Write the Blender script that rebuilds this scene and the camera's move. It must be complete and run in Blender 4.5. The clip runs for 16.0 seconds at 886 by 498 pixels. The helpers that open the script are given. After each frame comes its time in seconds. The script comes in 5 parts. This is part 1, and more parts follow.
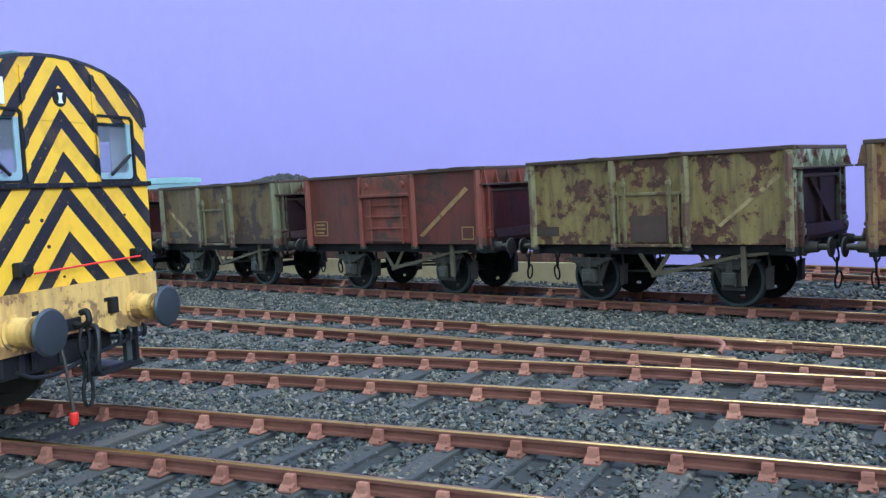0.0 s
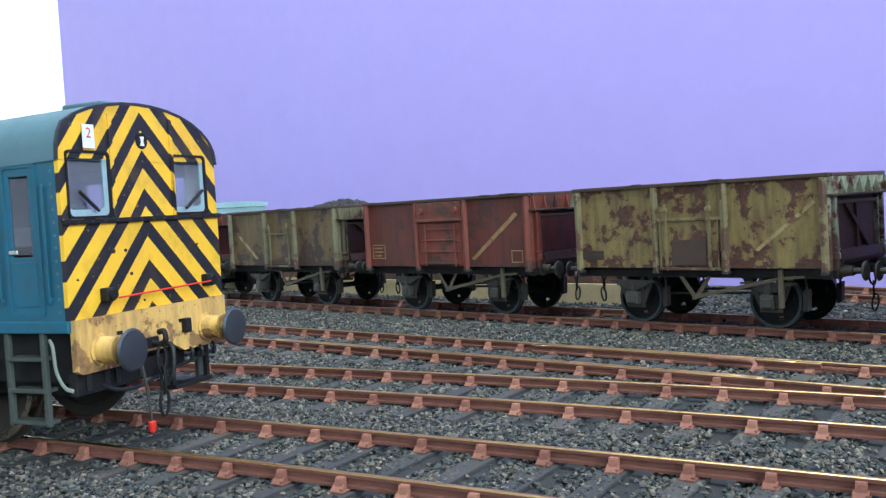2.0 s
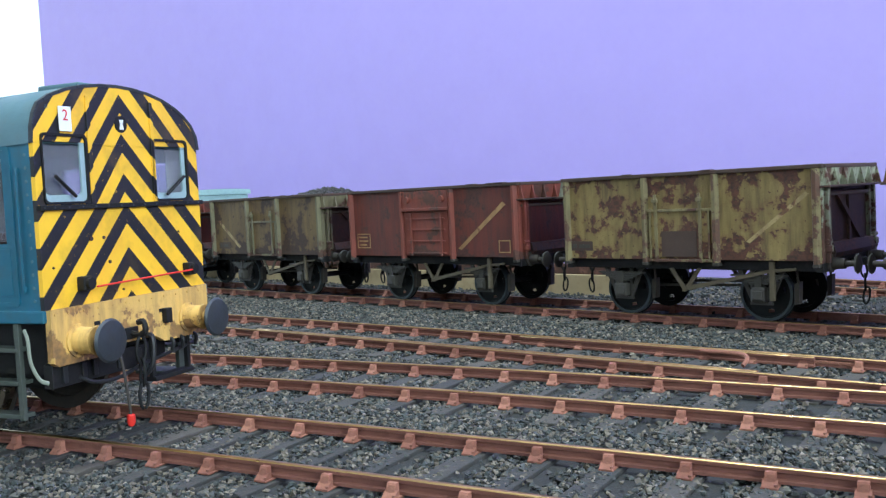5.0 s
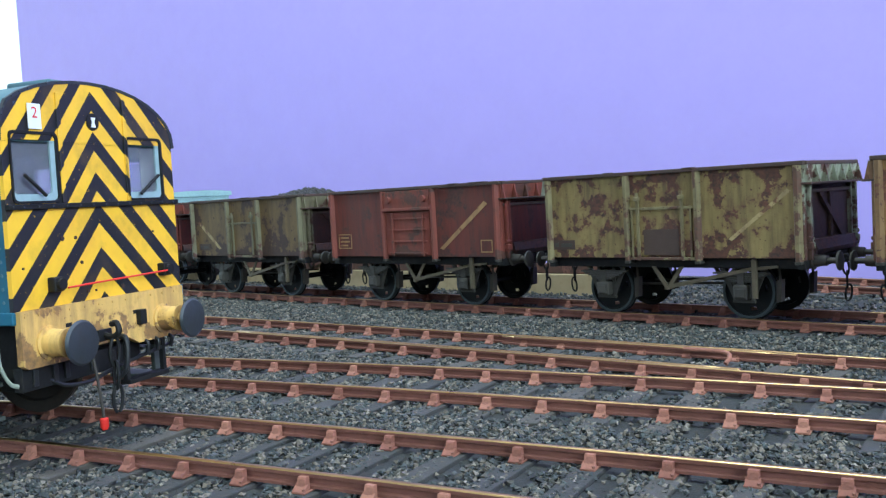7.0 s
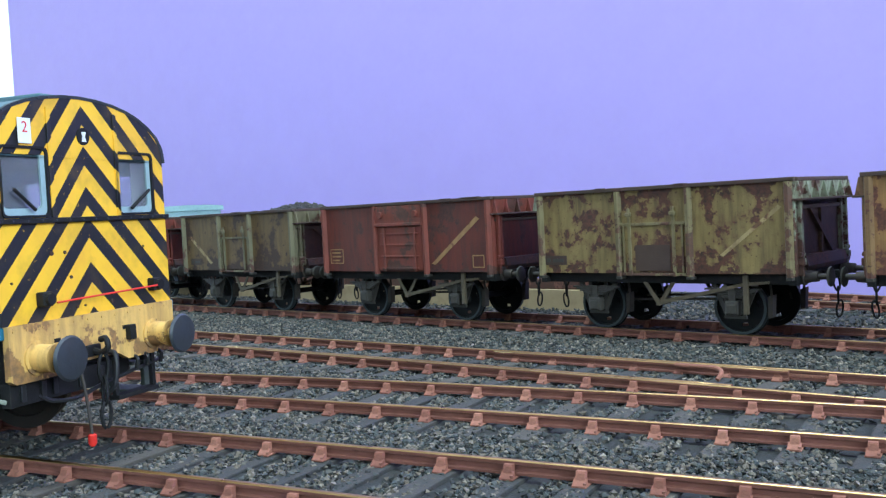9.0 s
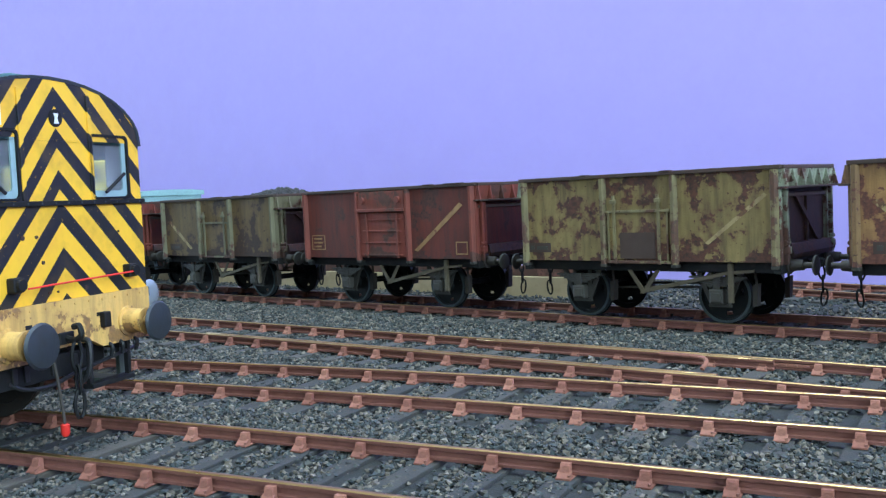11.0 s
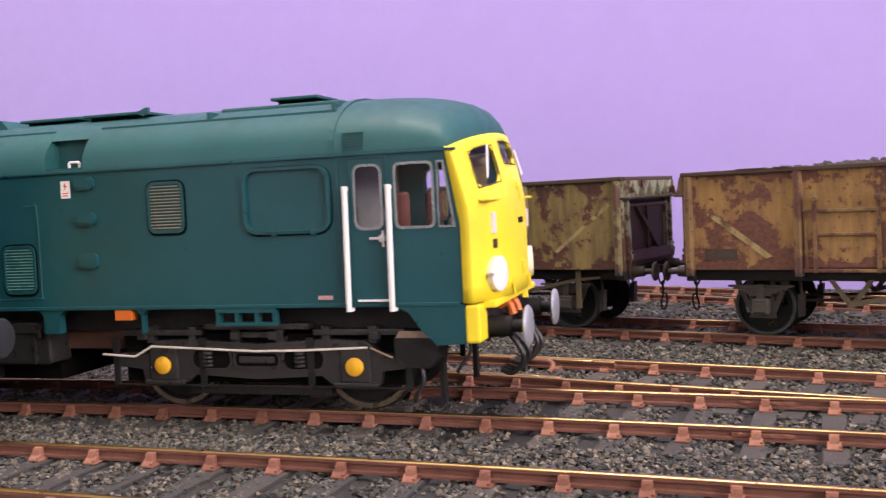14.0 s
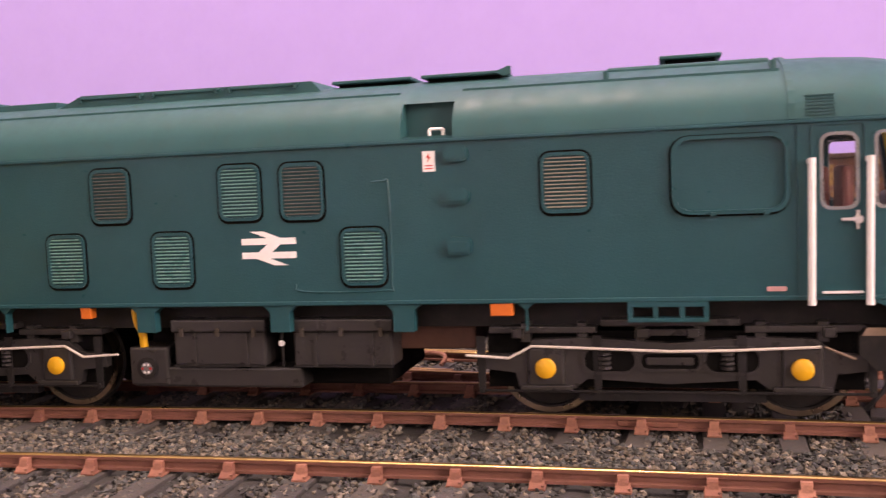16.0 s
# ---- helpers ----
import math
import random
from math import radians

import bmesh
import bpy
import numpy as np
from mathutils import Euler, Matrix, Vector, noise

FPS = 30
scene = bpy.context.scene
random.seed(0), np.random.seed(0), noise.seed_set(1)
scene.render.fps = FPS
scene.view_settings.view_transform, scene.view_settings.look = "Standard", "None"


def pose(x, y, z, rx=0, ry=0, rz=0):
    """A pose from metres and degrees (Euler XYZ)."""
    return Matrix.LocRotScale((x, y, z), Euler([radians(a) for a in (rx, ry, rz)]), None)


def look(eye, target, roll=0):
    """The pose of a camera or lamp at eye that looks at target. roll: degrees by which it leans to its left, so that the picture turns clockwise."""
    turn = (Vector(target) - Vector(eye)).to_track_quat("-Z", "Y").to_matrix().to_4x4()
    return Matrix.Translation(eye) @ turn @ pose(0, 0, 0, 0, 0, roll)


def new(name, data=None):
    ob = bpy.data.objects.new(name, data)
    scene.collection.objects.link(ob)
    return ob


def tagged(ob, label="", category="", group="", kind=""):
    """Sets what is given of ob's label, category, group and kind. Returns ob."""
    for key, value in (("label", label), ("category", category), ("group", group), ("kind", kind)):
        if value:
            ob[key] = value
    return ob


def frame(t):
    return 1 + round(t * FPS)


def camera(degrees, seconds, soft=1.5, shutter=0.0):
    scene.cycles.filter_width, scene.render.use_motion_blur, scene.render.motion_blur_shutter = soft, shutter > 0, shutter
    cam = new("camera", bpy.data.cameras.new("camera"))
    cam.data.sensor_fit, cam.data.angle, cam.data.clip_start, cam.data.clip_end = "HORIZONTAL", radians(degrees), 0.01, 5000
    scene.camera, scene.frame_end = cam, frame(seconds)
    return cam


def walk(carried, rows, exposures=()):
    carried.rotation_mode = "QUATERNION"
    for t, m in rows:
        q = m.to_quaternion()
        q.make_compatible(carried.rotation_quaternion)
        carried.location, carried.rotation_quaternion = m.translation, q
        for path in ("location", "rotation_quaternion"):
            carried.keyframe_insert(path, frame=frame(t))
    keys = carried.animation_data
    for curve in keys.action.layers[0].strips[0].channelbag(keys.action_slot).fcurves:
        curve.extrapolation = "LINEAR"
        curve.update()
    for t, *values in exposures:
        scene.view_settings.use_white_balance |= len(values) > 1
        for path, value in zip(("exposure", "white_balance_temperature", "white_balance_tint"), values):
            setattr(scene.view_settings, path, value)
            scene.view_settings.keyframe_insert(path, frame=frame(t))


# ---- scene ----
# All lengths below are those of the full-size railway in metres; K brings them to 7 mm scale (1:43.5).
K = 1 / 43.5
cam = camera(51.10, 16.0, soft=1.3, shutter=0.4)
PATH = [
    (0, (7.900, -15.749, 2.293), (5.280, -12.739, 2.023), -2.99),
    (0.5, (7.932, -15.771, 2.318), (5.304, -12.764, 2.095), -3.08),
    (1, (7.959, -15.838, 2.385), (5.299, -12.857, 2.199), -3.06),
    (1.5, (8.196, -16.012, 2.427), (5.461, -13.099, 2.249), -3.12),
    (2, (8.727, -16.252, 2.431), (5.904, -13.423, 2.255), -3.27),
    (2.5, (8.805, -16.281, 2.419), (5.958, -13.476, 2.243), -3.26),
    (3, (8.737, -16.235, 2.413), (5.910, -13.411, 2.232), -3.21),
    (3.5, (8.642, -16.170, 2.394), (5.838, -13.324, 2.199), -3.13),
    (4, (8.550, -16.153, 2.443), (5.757, -13.297, 2.238), -2.95),
    (6.5, (8.425, -15.972, 2.377), (5.693, -13.061, 2.138), -3.08),
    (7, (8.405, -15.952, 2.373), (5.684, -13.028, 2.152), -3.11),
    (7.5, (8.402, -15.945, 2.372), (5.691, -13.011, 2.164), -3.07),
    (8, (8.397, -15.934, 2.388), (5.691, -12.994, 2.203), -3.11),
    (8.5, (8.419, -15.951, 2.400), (5.714, -13.008, 2.238), -3.07),
    (9, (8.401, -15.929, 2.379), (5.705, -12.979, 2.220), -2.97),
    (11.5, (8.242, -15.750, 2.379), (5.612, -12.745, 2.150), -2.64),
    (12, (8.237, -15.736, 2.369), (5.615, -12.723, 2.146), -2.61),
    (12.5, (8.289, -15.730, 2.343), (5.672, -12.714, 2.113), -2.52),
    (13, (8.415, -15.792, 2.354), (5.848, -12.732, 2.126), -2.54),
    (13.5, (8.446, -15.812, 2.456), (6.053, -12.614, 2.236), -2.68),
    (14, (8.663, -15.857, 2.438), (6.453, -12.530, 2.221), -2.88),
    (14.5, (8.717, -15.844, 2.423), (6.585, -12.466, 2.198), -2.88),
    (15, (8.697, -15.853, 2.455), (6.614, -12.447, 2.215), -2.78),
    (15.5, (8.686, -15.889, 2.485), (6.711, -12.420, 2.230), -2.69),
    (16, (8.640, -15.792, 2.467), (6.829, -12.236, 2.188), -2.59),
]
EXPOSURES = [
    (0.0, 0.0, 4720, -8), (1.5, 0.0, 4780, -8), (2.2, 0.0, 5270, -5), (3.5, 0.0, 5270, -5), (6.5, 0.0, 5040, -6), (7.5, 0.0, 4950, -8), (9.0, 0.0, 4960, -7), (11.5, 0.0, 4750, -9), (12.8, 0.0, 4950, -7),
    (13.5, 0.0, 5750, 9), (14.2, 0.05, 7250, 28), (15.0, 0.13, 7800, 38), (16.0, 0.15, 8300, 42),
]
walk(cam, [(t, look(Vector(e) * K, Vector(g) * K, r)) for t, e, g, r in PATH], EXPOSURES)

# ---- light: a closed room, a broad window beside the layout, a ceiling light behind it, two added fill lamps ----
world = bpy.data.worlds.new("room_air")
scene.world = world
world.use_nodes = True
world.node_tree.nodes["Background"].inputs[0].default_value = (0.8, 0.85, 1.0, 1)
world.node_tree.nodes["Background"].inputs[1].default_value = 0.008


def area_lamp(name, eye, target, sx, sy, watts, colour):
    data = bpy.data.lights.new(name, "AREA")
    data.shape, data.size, data.size_y, data.energy, data.color = "RECTANGLE", sx, sy, watts, colour
    ob = new(name, data)
    ob.matrix_world = look(eye, target)
    return ob


area_lamp("window_light", (2.34, -0.50, 0.88), (0, -0.25, 0.0), 1.4, 0.95, 68, (1.0, 0.96, 0.9))
# Added fill for the bounce off the white walls; no window stands here.
area_lamp("rear_window_light", (-0.2, -2.34, 0.9), (-0.1, 0, 0.0), 1.6, 1.0, 6, (0.92, 0.95, 1.0))
area_lamp("ceiling_light", (-0.05, -0.26, 1.36), (-0.05, -0.24, 0.0), 0.24, 0.4, 20, (1.0, 0.95, 0.86))
# Added lamp, no real window: brightens the white wall beyond the backdrop.
area_lamp("side_window_light", (-3.5, -0.4, 0.6), (-1.9, 0.9, 0.4), 0.9, 0.9, 60, (0.95, 0.97, 1.0))

# ---- materials ----


def nodes(name):
    m = bpy.data.materials.new(name)
    m.use_nodes = True
    nt = m.node_tree
    return m, nt, nt.nodes["Principled BSDF"]


def node(nt, kind, **sets):
    n = nt.nodes.new("ShaderNode" + kind)
    for k, v in sets.items():
        setattr(n, k, v)
    return n


def put(nt, a, b):
    nt.links.new(a, b)


def coords(nt, stretch=(1, 1, 1)):
    tc, mp = node(nt, "TexCoord"), node(nt, "Mapping")
    mp.inputs["Scale"].default_value = [v / K for v in stretch]
    put(nt, tc.outputs["Object"], mp.inputs["Vector"])
    return mp.outputs["Vector"]


def noise_fac(nt, vec, scale, lo, hi, detail=4.0, rough=0.6):
    n, r = node(nt, "TexNoise"), node(nt, "MapRange")
    n.inputs["Scale"].default_value, n.inputs["Detail"].default_value, n.inputs["Roughness"].default_value = scale, detail, rough
    put(nt, vec, n.inputs["Vector"])
    r.inputs["From Min"].default_value, r.inputs["From Max"].default_value = lo, hi
    put(nt, n.outputs["Fac"], r.inputs["Value"])
    return r.outputs["Result"]


def math_node(nt, op, a, b=None):
    n = node(nt, "Math", operation=op)
    for i, v in enumerate((a, b)):
        if v is None:
            continue
        if isinstance(v, (int, float)):
            n.inputs[i].default_value = v
        else:
            put(nt, v, n.inputs[i])
    return n.outputs[0]


def mix(nt, fac, a, b):
    n = node(nt, "Mix", data_type="RGBA")
    for s, v in ((n.inputs["Factor"], fac), (n.inputs["A"], a), (n.inputs["B"], b)):
        if isinstance(v, (int, float)):
            s.default_value = v
        elif isinstance(v, tuple):
            s.default_value = (*v, 1)
        else:
            put(nt, v, s)
    return n.outputs["Result"]


def relief(nt, bsdf, vec, scale, strength, depth=0.02):
    n, b = node(nt, "TexNoise"), node(nt, "Bump")
    n.inputs["Scale"].default_value, n.inputs["Detail"].default_value = scale, 5
    put(nt, vec, n.inputs["Vector"])
    b.inputs["Strength"].default_value, b.inputs["Distance"].default_value = strength, depth * K
    put(nt, n.outputs["Fac"], b.inputs["Height"])
    put(nt, b.outputs["Normal"], bsdf.inputs["Normal"])


def plain(name, colour, rough=0.5, metal=0.0, dirt=0.35, dirt_colour=(0.05, 0.035, 0.025), grain=9.0, bump=0.15, tone=0.8):
    """A paint or material with broad dirt and a fine grain."""
    m, nt, b = nodes(name)
    v = coords(nt)
    c = mix(nt, noise_fac(nt, v, 0.9, 0.35, 0.75), colour, tuple(x * tone for x in colour))
    c = mix(nt, math_node(nt, "MULTIPLY", noise_fac(nt, v, grain, 0.5, 0.8), dirt), c, dirt_colour)
    put(nt, c, b.inputs["Base Color"])
    b.inputs["Metallic"].default_value = metal
    r = noise_fac(nt, v, grain * 0.5, 0.3, 0.7)
    put(nt, math_node(nt, "ADD", math_node(nt, "MULTIPLY", r, 0.18), rough - 0.09), b.inputs["Roughness"])
    relief(nt, b, v, grain * 3, bump)
    return m


def rusted(name, paint, rust, dark, much=0.5, scale=1.6, streak=0.5, seed=0.0, top=0.0):
    """Old wagon paint: hard-edged rust patches, run-down streaks, grime along the grain."""
    m, nt, b = nodes(name)
    v = coords(nt)
    sh = node(nt, "VectorMath", operation="ADD")
    sh.inputs[1].default_value = (seed, seed * 0.7, seed * 0.3)
    put(nt, v, sh.inputs[0])
    v = sh.outputs[0]
    st = node(nt, "VectorMath", operation="MULTIPLY")
    st.inputs[1].default_value = (1, 1, 0.12)
    put(nt, v, st.inputs[0])
    streaks = noise_fac(nt, st.outputs[0], 9, 0.42, 0.75, 5)
    tone = mix(nt, noise_fac(nt, v, 1.1, 0.3, 0.7), paint, tuple(x * 0.72 for x in paint))
    tone = mix(nt, math_node(nt, "MULTIPLY", streaks, streak), tone, dark)
    edge = 0.66 - 0.2 * much
    sep = node(nt, "SeparateXYZ")
    put(nt, coords(nt), sep.inputs[0])
    foot = node(nt, "MapRange")
    for name_in, value in (("From Min", 1.30), ("From Max", 1.09), ("To Min", 0.0), ("To Max", 0.10)):
        foot.inputs[name_in].default_value = value
    put(nt, sep.outputs["Z"], foot.inputs["Value"])
    head = node(nt, "MapRange")
    for name_in, value in (("From Min", 2.30), ("From Max", 2.56), ("To Min", 0.0), ("To Max", top)):
        head.inputs[name_in].default_value = value
    put(nt, sep.outputs["Z"], head.inputs["Value"])
    raw = node(nt, "TexNoise")
    raw.inputs["Scale"].default_value, raw.inputs["Detail"].default_value, raw.inputs["Roughness"].default_value = scale, 7, 0.62
    put(nt, v, raw.inputs["Vector"])
    hard = node(nt, "MapRange")
    hard.inputs["From Min"].default_value, hard.inputs["From Max"].default_value = edge, edge + 0.02
    put(nt, math_node(nt, "ADD", math_node(nt, "ADD", raw.outputs["Fac"], foot.outputs[0]), head.outputs[0]), hard.inputs["Value"])
    patch = hard.outputs[0]
    fleck = noise_fac(nt, v, scale * 5, edge + 0.1, edge + 0.13, 4)
    rusty = mix(nt, noise_fac(nt, v, 14, 0.35, 0.7), rust, dark)
    halo = noise_fac(nt, v, scale, edge - 0.07, edge + 0.02, 7, 0.62)
    tone = mix(nt, math_node(nt, "MULTIPLY", halo, 0.45), tone, rust)
    tone = mix(nt, math_node(nt, "MAXIMUM", patch, fleck), tone, rusty)
    put(nt, tone, b.inputs["Base Color"])
    b.inputs["Roughness"].default_value = 0.72
    relief(nt, b, v, 30, 0.25)
    return m


def chevron_paint(name, unit):
    """Yellow with black chevrons, the apex on the centre line, worn and grimy."""
    m, nt, b = nodes(name)
    v = coords(nt)
    tc, sep = node(nt, "TexCoord"), node(nt, "SeparateXYZ")
    put(nt, tc.outputs["Object"], sep.inputs[0])
    off = math_node(nt, "SUBTRACT", math_node(nt, "DIVIDE", sep.outputs["Y"], unit), 0.03)
    z = math_node(nt, "DIVIDE", sep.outputs["Z"], unit)
    up = math_node(nt, "GREATER_THAN", z, 2.33)
    steep = math_node(nt, "SUBTRACT", -1.12, math_node(nt, "MULTIPLY", up, 0.16))
    y = math_node(nt, "MAXIMUM", off, math_node(nt, "MULTIPLY", off, steep))
    a = math_node(nt, "ADD", z, math_node(nt, "MULTIPLY", y, 0.98))
    high = math_node(nt, "FRACT", math_node(nt, "DIVIDE", math_node(nt, "SUBTRACT", 3.47 + 4.1, a), 0.41))
    low = math_node(nt, "FRACT", math_node(nt, "DIVIDE", math_node(nt, "SUBTRACT", 1.88 + 4.55, a), 0.455))
    hi_b = math_node(nt, "MULTIPLY", up, math_node(nt, "LESS_THAN", high, 0.47))
    lo_b = math_node(nt, "MULTIPLY", math_node(nt, "SUBTRACT", 1, up), math_node(nt, "LESS_THAN", low, 0.45))
    black = math_node(nt, "ADD", hi_b, lo_b)
    wear = math_node(nt, "MULTIPLY", black, math_node(nt, "SUBTRACT", 1, math_node(nt, "MULTIPLY", noise_fac(nt, v, 16, 0.66, 0.72), 0.6)))
    yel = mix(nt, noise_fac(nt, v, 1.5, 0.4, 0.8), (0.88, 0.54, 0.02), (0.74, 0.42, 0.03))
    c = mix(nt, wear, yel, (0.012, 0.013, 0.017))
    c = mix(nt, math_node(nt, "MULTIPLY", noise_fac(nt, v, 2.5, 0.5, 0.8), 0.45), c, (0.12, 0.08, 0.03))
    put(nt, c, b.inputs["Base Color"])
    b.inputs["Roughness"].default_value = 0.5
    relief(nt, b, v, 25, 0.08)
    return m


def varied(name, stops, rough=0.9, per_object=False, bump=0.4):
    """Stones or castings whose tone differs from piece to piece."""
    m, nt, b = nodes(name)
    ramp = node(nt, "ValToRGB")
    if per_object:
        put(nt, node(nt, "ObjectInfo").outputs["Random"], ramp.inputs[0])
    else:
        put(nt, node(nt, "NewGeometry").outputs["Random Per Island"], ramp.inputs[0])
    el = ramp.color_ramp.elements
    while len(el) < len(stops):
        el.new(0.5)
    for e, (p, c) in zip(el, stops):
        e.position, e.color = p, (*c, 1)
    v = coords(nt)
    c = mix(nt, math_node(nt, "MULTIPLY", noise_fac(nt, v, 14, 0.4, 0.75), 0.5), ramp.outputs[0], (0.07, 0.05, 0.04))
    put(nt, c, b.inputs["Base Color"])
    b.inputs["Roughness"].default_value = rough
    relief(nt, b, v, 40, bump)
    return m


def glass(name, colour=(0.95, 0.97, 1.0)):
    m, nt, b = nodes(name)
    b.inputs["Base Color"].default_value = (*colour, 1)
    b.inputs["Roughness"].default_value = 0.03
    b.inputs["Transmission Weight"].default_value = 0.94
    b.inputs["IOR"].default_value = 1.2
    return m


LOCO_S, SHUNT_S = 0.965, 1.08
m_wall = plain("lilac_wall_paint", (0.44, 0.36, 0.80), 0.85, dirt=0.03, dirt_colour=(0.3, 0.2, 0.6), grain=6, bump=0.05, tone=0.97)
m_white = plain("white_wall_paint", (0.82, 0.82, 0.8), 0.8, dirt=0.05, grain=1.0, bump=0.05)
m_ground = plain("ballast_bed", (0.03, 0.032, 0.032), 0.95, dirt=0.6, grain=12, bump=0.8)
m_stone = varied("ballast_stone", [(0.0, (0.008, 0.010, 0.011)), (0.28, (0.030, 0.037, 0.039)), (0.55, (0.066, 0.076, 0.075)), (0.82, (0.118, 0.100, 0.074)), (1.0, (0.24, 0.215, 0.175))])
m_sleeper = varied("weathered_sleeper", [(0.0, (0.032, 0.034, 0.036)), (0.5, (0.048, 0.048, 0.047)), (1.0, (0.075, 0.068, 0.058))], per_object=True, bump=0.6)
m_chair = varied("rusty_chair", [(0.0, (0.20, 0.078, 0.052)), (0.5, (0.27, 0.112, 0.075)), (1.0, (0.33, 0.15, 0.10))], per_object=True)
m_rail = plain("rusty_rail_side", (0.20, 0.082, 0.058), 0.7, dirt=0.5, dirt_colour=(0.07, 0.03, 0.02), grain=7)
m_railtop = plain("worn_rail_top", (0.47, 0.32, 0.135), 0.34, metal=1.0, dirt=0.35, dirt_colour=(0.25, 0.1, 0.05), grain=5, bump=0.05)
m_black = plain("underframe_black", (0.011, 0.0115, 0.0125), 0.6, dirt=0.4, dirt_colour=(0.046, 0.037, 0.033))
m_grime = plain("brake_dust_grime", (0.042, 0.036, 0.029), 0.7, dirt=0.5, dirt_colour=(0.10, 0.065, 0.045))
m_frame = plain("bogie_frame_grey", (0.028, 0.028, 0.029), 0.33, dirt=0.35, dirt_colour=(0.046, 0.041, 0.039))
m_steel = plain("wheel_steel", (0.010, 0.011, 0.012), 0.55, metal=0.0, dirt=0.2)
m_tread = plain("bright_tread", (0.32, 0.27, 0.2), 0.3, metal=1.0, dirt=0.3)
m_teal = plain("dark_rail_blue_paint", (0.007, 0.074, 0.090), 0.36, dirt=0.22, dirt_colour=(0.03, 0.085, 0.095), grain=14, bump=0.14)
m_roof24 = plain("faded_blue_roof", (0.012, 0.092, 0.10), 0.56, dirt=0.18, dirt_colour=(0.07, 0.075, 0.06), bump=0.06)
m_yellow = plain("bright_warning_yellow", (0.95, 0.77, 0.035), 0.42, dirt=0.06, dirt_colour=(0.5, 0.3, 0.02), bump=0.04)
m_whitepaint = plain("white_paint", (0.87, 0.88, 0.88), 0.45, dirt=0.08, bump=0.05)
m_lens = plain("white_lamp_lens", (0.85, 0.85, 0.82), 0.25, dirt=0.02, bump=0.02)
m_bufgrey = plain("pale_buffer_metal", (0.45, 0.5, 0.56), 0.35, metal=0.5, dirt=0.1, bump=0.05)
m_orange = plain("orange_paint", (0.70, 0.16, 0.02), 0.5, dirt=0.15)
m_dot = plain("yellow_axlebox_cover", (0.85, 0.45, 0.02), 0.45, dirt=0.1)
m_rope = plain("white_pipe", (0.78, 0.74, 0.66), 0.5, dirt=0.15)
m_tan = plain("tan_dust", (0.30, 0.22, 0.16), 0.8)
m_seat = plain("brown_seat", (0.24, 0.075, 0.06), 0.6)
m_cabgrey = plain("cab_interior_grey", (0.72, 0.73, 0.72), 0.6, dirt=0.1)
m_plate = plain("pink_white_plate", (0.62, 0.34, 0.33), 0.5, dirt=0.25)
m_cabmid = plain("cab_bulkhead_grey", (0.40, 0.40, 0.40), 0.6, dirt=0.2)
m_red = plain("red_paint", (0.65, 0.03, 0.02), 0.45, dirt=0.1)
m_sash = plain("dull_chrome_sash", (0.27, 0.30, 0.31), 0.28, metal=0.9, dirt=0.2)
m_silver = plain("silver_metal", (0.6, 0.6, 0.6), 0.3, metal=0.8, dirt=0.1)
m_glass = glass("cab_glass")
m_blue08 = plain("faded_rail_blue", (0.026, 0.125, 0.20), 0.42, dirt=0.55, dirt_colour=(0.05, 0.075, 0.085), grain=4, tone=0.7)
m_roof08 = plain("faded_roof_blue", (0.095, 0.17, 0.205), 0.6, dirt=0.35, dirt_colour=(0.12, 0.15, 0.15))
m_beam08 = rusted("buffer_beam_yellow", (0.76, 0.49, 0.13), (0.34, 0.19, 0.06), (0.16, 0.10, 0.05), 0.34, 2.6, 0.62)
m_chev = chevron_paint("yellow_black_chevrons", K * SHUNT_S)
m_bufdark = plain("dark_buffer_steel", (0.05, 0.058, 0.068), 0.45, metal=0.4, dirt=0.3)
m_hose = plain("black_hose", (0.015, 0.016, 0.018), 0.45, dirt=0.2)
m_olive = rusted("olive_cream_wagon_paint", (0.25, 0.188, 0.063), (0.098, 0.037, 0.021), (0.034, 0.02, 0.014), 0.60, 2.7, 0.65, 3.1, 0.06)
m_olive2 = rusted("dull_olive_wagon_paint", (0.155, 0.103, 0.035), (0.055, 0.028, 0.018), (0.035, 0.022, 0.016), 0.62, 1.6, 0.5, 11.0)
m_ochre = rusted("ochre_wagon_paint", (0.34, 0.20, 0.065), (0.15, 0.056, 0.034), (0.06, 0.028, 0.02), 0.74, 1.9, 0.65, 21.0, 0.05)
m_bauxite = rusted("bauxite_wagon_paint", (0.13, 0.027, 0.016), (0.085, 0.028, 0.02), (0.035, 0.018, 0.016), 0.42, 1.4, 0.75, 5.0)
m_bauxpale = rusted("pale_bauxite_paint", (0.20, 0.046, 0.028), (0.09, 0.035, 0.022), (0.05, 0.024, 0.018), 0.36, 1.3, 0.5, 8.0)
m_rim = rusted("rusty_wagon_rim", (0.06, 0.038, 0.026), (0.07, 0.03, 0.022), (0.04, 0.025, 0.02), 0.5, 3.0, 0.3, 2.0)
m_postpale = rusted("pale_grey_green_post", (0.215, 0.182, 0.082), (0.10, 0.045, 0.028), (0.06, 0.04, 0.025), 0.55, 2.6, 0.75, 6.0, 0.04)
m_inside = rusted("rusty_wagon_inside", (0.06, 0.032, 0.024), (0.085, 0.036, 0.022), (0.03, 0.018, 0.015), 0.5, 2.0, 0.4, 9.0)
m_stripe = rusted("worn_cream_stripe", (0.38, 0.30, 0.13), (0.16, 0.08, 0.035), (0.07, 0.045, 0.03), 0.68, 4.0, 0.5, 4.0)
